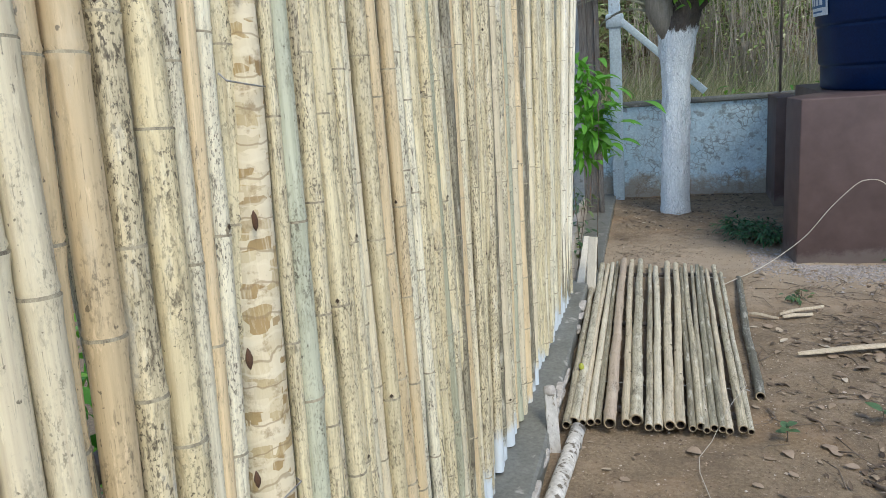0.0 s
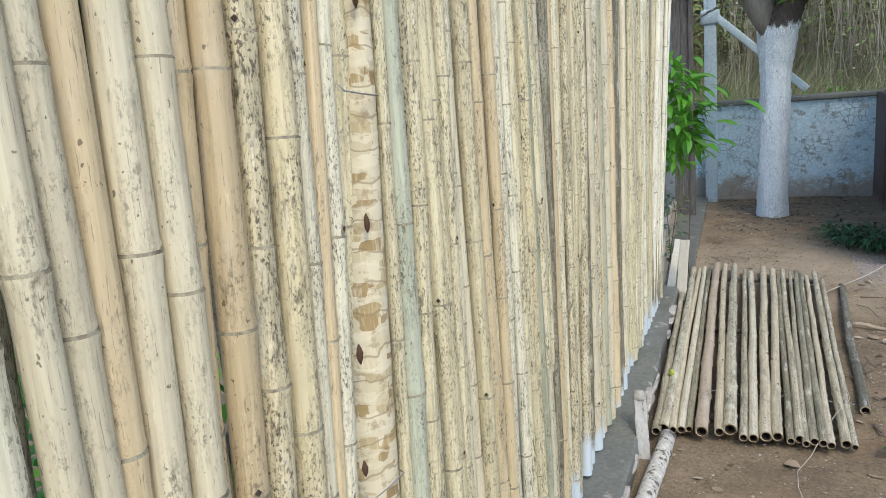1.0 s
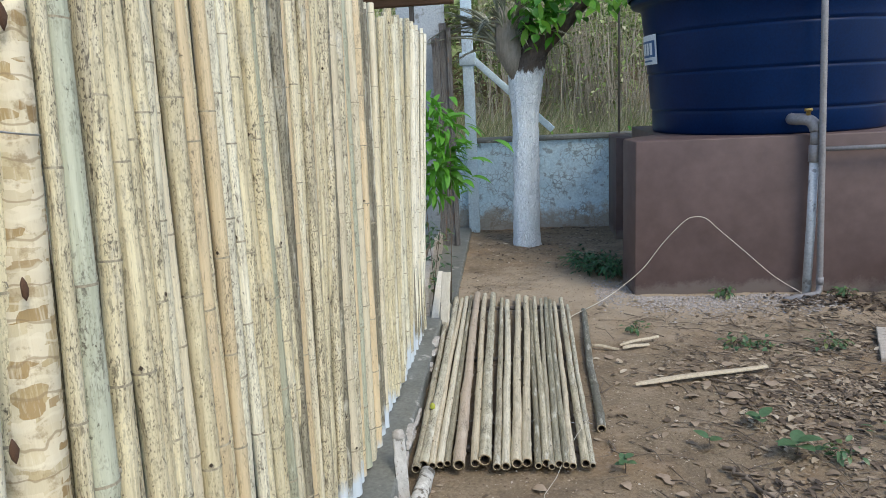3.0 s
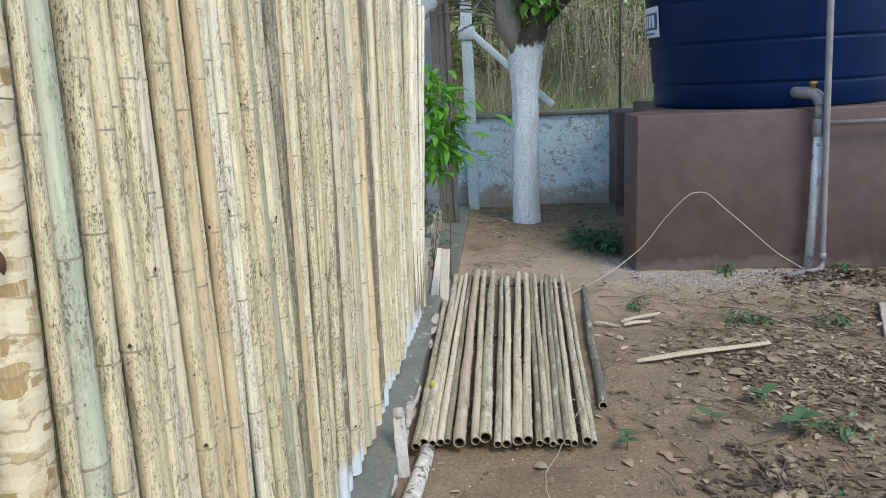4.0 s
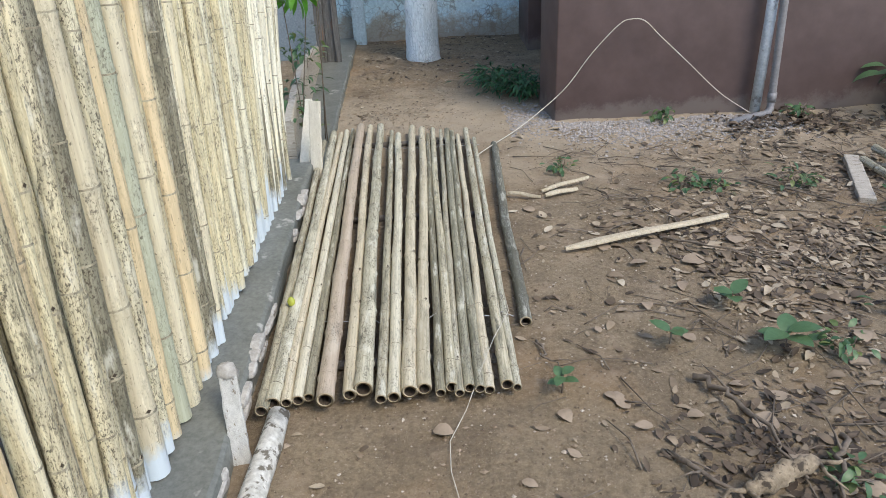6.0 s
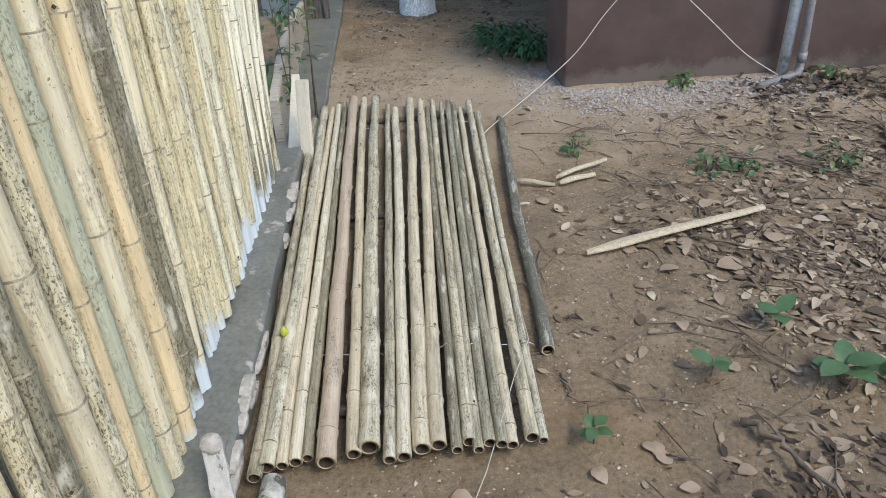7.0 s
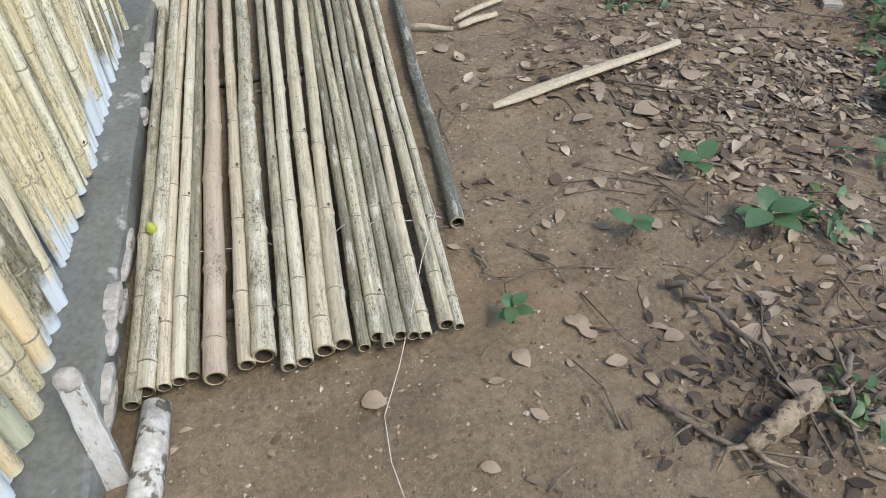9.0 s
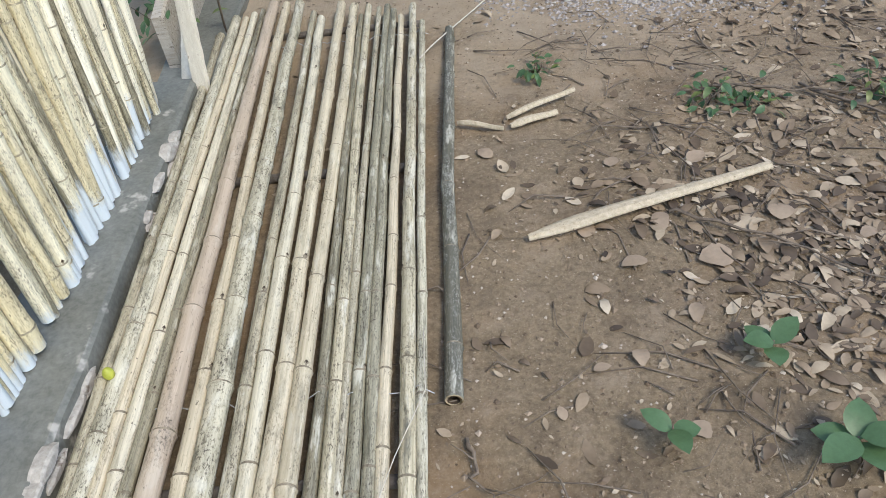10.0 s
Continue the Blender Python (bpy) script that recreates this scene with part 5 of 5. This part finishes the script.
def build_litter():
    rng = random.Random(31)
    b = Build()

    def drop(x, y, s, bb, z=0.004, tilt=0.08):
        a = rng.uniform(0, 6.283)
        bb.leaf((x, y, ground_height(x, y) + z + rng.uniform(0, 0.006)), (math.cos(a), math.sin(a), rng.uniform(-0.10, tilt)), (rng.uniform(-0.2, 0.2), rng.uniform(-0.2, 0.2), 1),
                s, s * rng.uniform(0.28, 0.56), rng.uniform(-0.3, 0.45), rng.uniform(-0.25, 0.4), rows=8, jag=0.10)

    made = 0
    while made < 9000:
        x, y = rng.uniform(0.5, 4.2), rng.uniform(1.9, 6.0)
        d = 1 / (1 + math.exp(-(x - (1.16 + 0.28 * abs(y - 4.1))) * 5.5))
        d *= 1 / (1 + math.exp((y - 5.0) * 4.0)) * (0.10 + 0.90 / (1 + math.exp(-(y - 3.2) * 4)))
        d *= max(0.0, 0.55 + 1.1 * noise.noise(Vector((x * 1.9, y * 1.9, 4))))
        if rng.random() < d + 0.006:
            drop(x, y, 0.016 + 0.066 * rng.random() ** 2.0, b)
            made += 1
    made = 0
    while made < 5200:
        x, y = rng.uniform(0.35, 3.6), rng.uniform(2.0, 6.0)
        d = 1 / (1 + math.exp(-(x - (0.75 + 0.2 * abs(y - 4.1))) * 3.5)) * max(0.0, 0.6 + 0.9 * noise.noise(Vector((x * 2.3, y * 2.3, 9))))
        if rng.random() < d + 0.05:
            s = rng.uniform(0.006, 0.02)
            a = rng.uniform(0, 6.283)
            b.leaf((x, y, ground_height(x, y) + 0.003), (math.cos(a), math.sin(a), rng.uniform(-0.05, 0.3)), (rng.uniform(-0.4, 0.4), rng.uniform(-0.4, 0.4), 1), s, s * rng.uniform(0.3, 0.7), 0.2, 0.2, rows=2, jag=0.3)
            made += 1
    for _ in range(520):
        drop(rng.uniform(-0.55, 0.95), min(9.1, max(6.3, rng.gauss(8.2, 0.75))), rng.uniform(0.018, 0.055), b)
    for _ in range(420):
        drop(rng.gauss(-0.25, 0.22), rng.gauss(6.45, 0.2), rng.uniform(0.010, 0.035), b)
    for _ in range(80):
        drop(rng.uniform(-0.5, 0.6), rng.uniform(2.0, 6.5), rng.uniform(0.02, 0.05), b)
    obj("leaf_litter", b, LITTER, label="curled brown dry leaves scattered over the earth", category="leaf litter", kind="stuff")
    b = Build()
    for _ in range(340):
        drop(rng.gauss(2.5, 0.3), rng.gauss(5.78, 0.13), rng.uniform(0.03, 0.08), b, 0.01, 0.5)
    for _ in range(360):
        drop(rng.gauss(1.06, 0.17), rng.gauss(2.9, 0.14), rng.uniform(0.015, 0.06), b, 0.002, 0.4)
    for _ in range(300):
        drop(rng.gauss(1.75, 0.4), rng.gauss(4.05, 0.4), rng.uniform(0.02, 0.07), b, 0.002, 0.2)
    # extra dark leaves stand in for the shade on the ground around the tree
    for _ in range(380):
        drop(rng.uniform(-0.55, 0.95), min(9.1, max(6.6, rng.gauss(8.4, 0.6))), rng.uniform(0.02, 0.06), b)
    obj("rotting_leaves", b, ROTTING, label="dark rotting leaves heaped on the damp earth, those by the tree standing in for shade", category="leaf litter", kind="stuff")
    # single large leaves
    big = [(0.993, 4.053, 0.10), (0.974, 4.503, 0.07), (0.83, 4.17, 0.10), (1.24, 4.04, 0.13), (1.657, 4.097, 0.08), (0.769, 3.671, 0.06), (0.677, 3.529, 0.05), (0.896, 3.731, 0.07),
           (1.08, 3.87, 0.09), (1.415, 4.167, 0.10), (1.066, 4.253, 0.10), (0.065, 3.054, 0.08), (0.461, 3.123, 0.075), (0.679, 3.12, 0.085), (0.489, 2.912, 0.06), (1.139, 2.75, 0.09), (1.126, 3.145, 0.08), (0.902, 3.087, 0.07), (0.582, 4.629, 0.09),
           (0.975, 3.509, 0.07), (1.043, 3.001, 0.11), (1.116, 2.818, 0.12), (1.211, 2.766, 0.10), (1.026, 3.218, 0.08), (1.46, 3.3, 0.09), (1.575, 3.4, 0.10), (0.307, 2.83, 0.06), (1.233, 4.5, 0.10),
           (-0.2, 2.8, 0.06), (0.02, 2.62, 0.05), (0.73, 3.035, 0.07), (0.65, 3.15, 0.07), (0.621, 3.2, 0.06)]
    for x, y, s in big:
        s *= 0.82
        bb = Build()
        a = rng.uniform(0, 6.28)
        bb.leaf((0, 0, 0.004), (math.cos(a), math.sin(a), rng.uniform(0.0, 0.12)), (rng.uniform(-0.2, 0.2), rng.uniform(-0.2, 0.2), 1), s, s * rng.uniform(0.5, 0.9), rng.uniform(-0.1, 0.35), rng.uniform(-0.1, 0.25), rows=10, jag=0.08)
        ob = obj("dry_leaf", bb, BIGLEAF, label="large curled pinkish-brown dry leaf on the ground", category="leaf", group="large dry leaves")
        ob.location = (x, y, ground_height(x, y) + 0.004)
    # twigs
    b = Build()
    for _ in range(900):
        x, y = rng.uniform(0.4, 3.2), rng.uniform(2.0, 5.6)
        if x < 0.9 and rng.random() < 0.75:
            continue
        a, ln = rng.uniform(0, 6.28), rng.uniform(0.06, 0.34)
        z = ground_height(x, y) + 0.006
        mid = Vector((x + math.cos(a) * ln * 0.5, y + math.sin(a) * ln * 0.5, z + rng.uniform(0, 0.02)))
        r = rng.uniform(0.0012, 0.004)
        b.tube([(x, y, z), mid + Vector((rng.gauss(0, 0.012), rng.gauss(0, 0.012), 0)), (x + math.cos(a + 0.2) * ln, y + math.sin(a + 0.2) * ln, z)], [r, r * 0.8, r * 0.4], 5)
    obj("twigs", b, TWIG, label="thin dry twigs strewn among the dry leaves", category="twigs", kind="stuff")
    branches = [[(1.1, 4.24, 0.02), (1.3, 4.13, 0.03), (1.55, 3.92, 0.02), (1.8, 3.75, 0.02)], [(0.914, 3.241, 0.02), (1.004, 3.103, 0.03), (1.058, 2.938, 0.03), (1.06, 2.80, 0.015)],
                [(0.72, 2.92, 0.012), (0.762, 2.867, 0.02), (0.866, 2.742, 0.02), (0.98, 2.60, 0.02)], [(1.4, 4.95, 0.02), (1.7, 4.85, 0.04), (2.1, 4.7, 0.02)], [(1.25, 2.95, 0.015), (1.18, 2.82, 0.03), (1.12, 2.66, 0.01)],
                [(1.75, 4.9, 0.02), (2.0, 4.55, 0.03), (2.4, 4.25, 0.02)], [(0.44, 3.5, 0.012), (0.46, 3.4, 0.014), (0.5, 3.3, 0.012)]]
    for pts in branches:
        b = Build()
        fine = [Vector(pts[0])]
        for p, q in zip(pts, pts[1:]):
            for k in range(1, 6):
                fine.append(Vector(p).lerp(Vector(q), k / 5) + Vector((rng.gauss(0, 0.011), rng.gauss(0, 0.011), abs(rng.gauss(0, 0.005)))))
        r = 0.0095 if pts[0][1] < 3.5 and pts[0][0] > 0.6 else 0.005
        n = len(fine)
        b.tube(fine, [r * (1.1 - 0.75 * i / n) * rng.uniform(0.85, 1.15) for i in range(n)], 7, wob=0.12)
        for k in range(3, n - 2, 4):
            d = Vector((rng.gauss(0, 1), rng.gauss(0, 1), 0.35)).normalized() * rng.uniform(0.05, 0.14)
            b.tube([fine[k], fine[k] + d * 0.5 + Vector((0, 0, 0.006)), fine[k] + d], [r * 0.5, r * 0.35, r * 0.15], 5)
        obj("fallen_branch", b, TWIG, label="thin dark fallen branch lying on the leaf litter", category="branch", group="fallen branches")
    # broken chunk of wood
    b = Build()
    pts = [(0.895, 2.745, 0.03), (0.93, 2.755, 0.04), (0.98, 2.775, 0.038), (1.03, 2.80, 0.045), (1.08, 2.815, 0.04), (1.12, 2.83, 0.035)]
    fine = [Vector(p).lerp(Vector(q), k / 4) + Vector((0, 0, rng.gauss(0, 0.004))) for p, q in zip(pts, pts[1:]) for k in range(4)]
    b.tube(fine, [0.006 + 0.025 * math.sin(math.pi * (i + 1) / (len(fine) + 1)) ** 0.5 * rng.uniform(0.8, 1.2) for i in range(len(fine))], 14, squash=0.65, wob=0.2)
    for k in range(5):
        a = rng.uniform(0, 6.28)
        q = Vector(pts[-1 if k % 2 else 0])
        b.tube([q, q + Vector((math.cos(a), math.sin(a), 0.1)) * 0.05, q + Vector((math.cos(a + 0.4), math.sin(a + 0.4), -0.1)) * 0.1], [0.009, 0.006, 0.002], 6)
    obj("wood_chunk", b, ROTTEN, label="broken pale rotten chunk of wood on the ground", category="wood")
    # crushed stone and clods
    b = Build()

    def stone(x, y, s, bb):
        z = ground_height(x, y)
        i0 = len(bb.v)
        for d in ((1, 0, 0), (0, 1, 0), (-1, 0, 0), (0, -1, 0), (0, 0, 1), (0, 0, -1)):
            k = s * rng.uniform(0.6, 1.3)
            bb.v.append((x + d[0] * k + rng.gauss(0, s * 0.15), y + d[1] * k, z + s * 0.2 + d[2] * k * 0.6))
        for q in range(4):
            bb.f += [(i0 + q, i0 + (q + 1) % 4, i0 + 4), (i0 + (q + 1) % 4, i0 + q, i0 + 5)]
            bb.mi += [0, 0]

    for _ in range(5200):
        x = rng.uniform(0.6, 2.5)
        y = 6.05 - abs(rng.gauss(0, 0.22)) * (1.2 - 0.35 * abs(x - 1.4))
        if x < 0.92:
            y = rng.gauss(6.15, 0.2)
        stone(x, y, 0.004 + 0.011 * rng.random() ** 1.6, b)
    obj("gravel", b, STONE, label="pale crushed rubble along the plinth's foot", category="gravel", kind="stuff", smooth=False)
    b = Build()
    for _ in range(16000):
        x, y = rng.uniform(-0.42, 2.6), 1.9 + 5.6 * rng.random() ** 1.4
        if -0.62 < x < 0.38 and 3.25 < y < 5.9:
            continue
        stone(x, y, rng.uniform(0.0022, 0.006) * (2.0 if rng.random() < 0.07 else 1), b)
    obj("clods", b, CLOD, label="small crumbs and clods of loose earth", category="soil", kind="stuff", smooth=False)


build_litter()

# ---- cord, fruit ----
b = Build()
ctrl = [(0.335, 5.27, 0.075), (0.40, 5.45, 0.05), (0.62, 5.84, 0.03), (0.80, 6.0, 0.10), (0.98, 6.03, 0.25), (1.14, 6.04, 0.46), (1.30, 6.04, 0.63), (1.38, 6.04, 0.665), (1.47, 6.04, 0.65), (1.58, 6.04, 0.55), (1.78, 6.03, 0.37), (2.0, 6.0, 0.17), (2.2, 5.95, 0.04)]
pts = []
for i in range(len(ctrl) - 1):
    p0, p1, p2, p3 = [Vector(ctrl[min(max(i + k, 0), len(ctrl) - 1)]) for k in (-1, 0, 1, 2)]
    for q in range(6):
        s = q / 6
        pts.append(0.5 * ((2 * p1) + (p2 - p0) * s + (2 * p0 - 5 * p1 + 4 * p2 - p3) * s * s + (3 * p1 - p0 - 3 * p2 + p3) * s ** 3))
b.tube(pts + [Vector(ctrl[-1])], 0.0032, 6)
obj("cord", b, CORD, label="thin pale cord arching in front of the plinth", category="cord")
b = Build()
b.tube([(0.345, 3.8, 0.075), (0.35, 3.6, 0.08), (0.28, 3.42, 0.085), (0.23, 3.27, 0.08), (0.17, 3.13, 0.02), (0.115, 3.0, 0.014), (0.115, 2.88, 0.014), (0.145, 2.72, 0.014), (0.17, 2.6, 0.014), (0.2, 2.3, 0.014)], 0.0014, 6)
obj("cord", b, CORD, label="thin pale cord trailing over the mat onto earth", category="cord")
b = Build()
b.tube([(0, 0, -0.02), (0, 0, -0.017), (0, 0, -0.008), (0, 0, 0.004), (0, 0, 0.014), (0, 0, 0.019), (0, 0, 0.021)], [0.002, 0.009, 0.0145, 0.015, 0.011, 0.006, 0.002], 14)
fruit = obj("fruit", b, LEMON, label="small yellow-green fruit resting on the cane mat", category="fruit")
fruit.location = (-0.468, 3.715, 0.092)
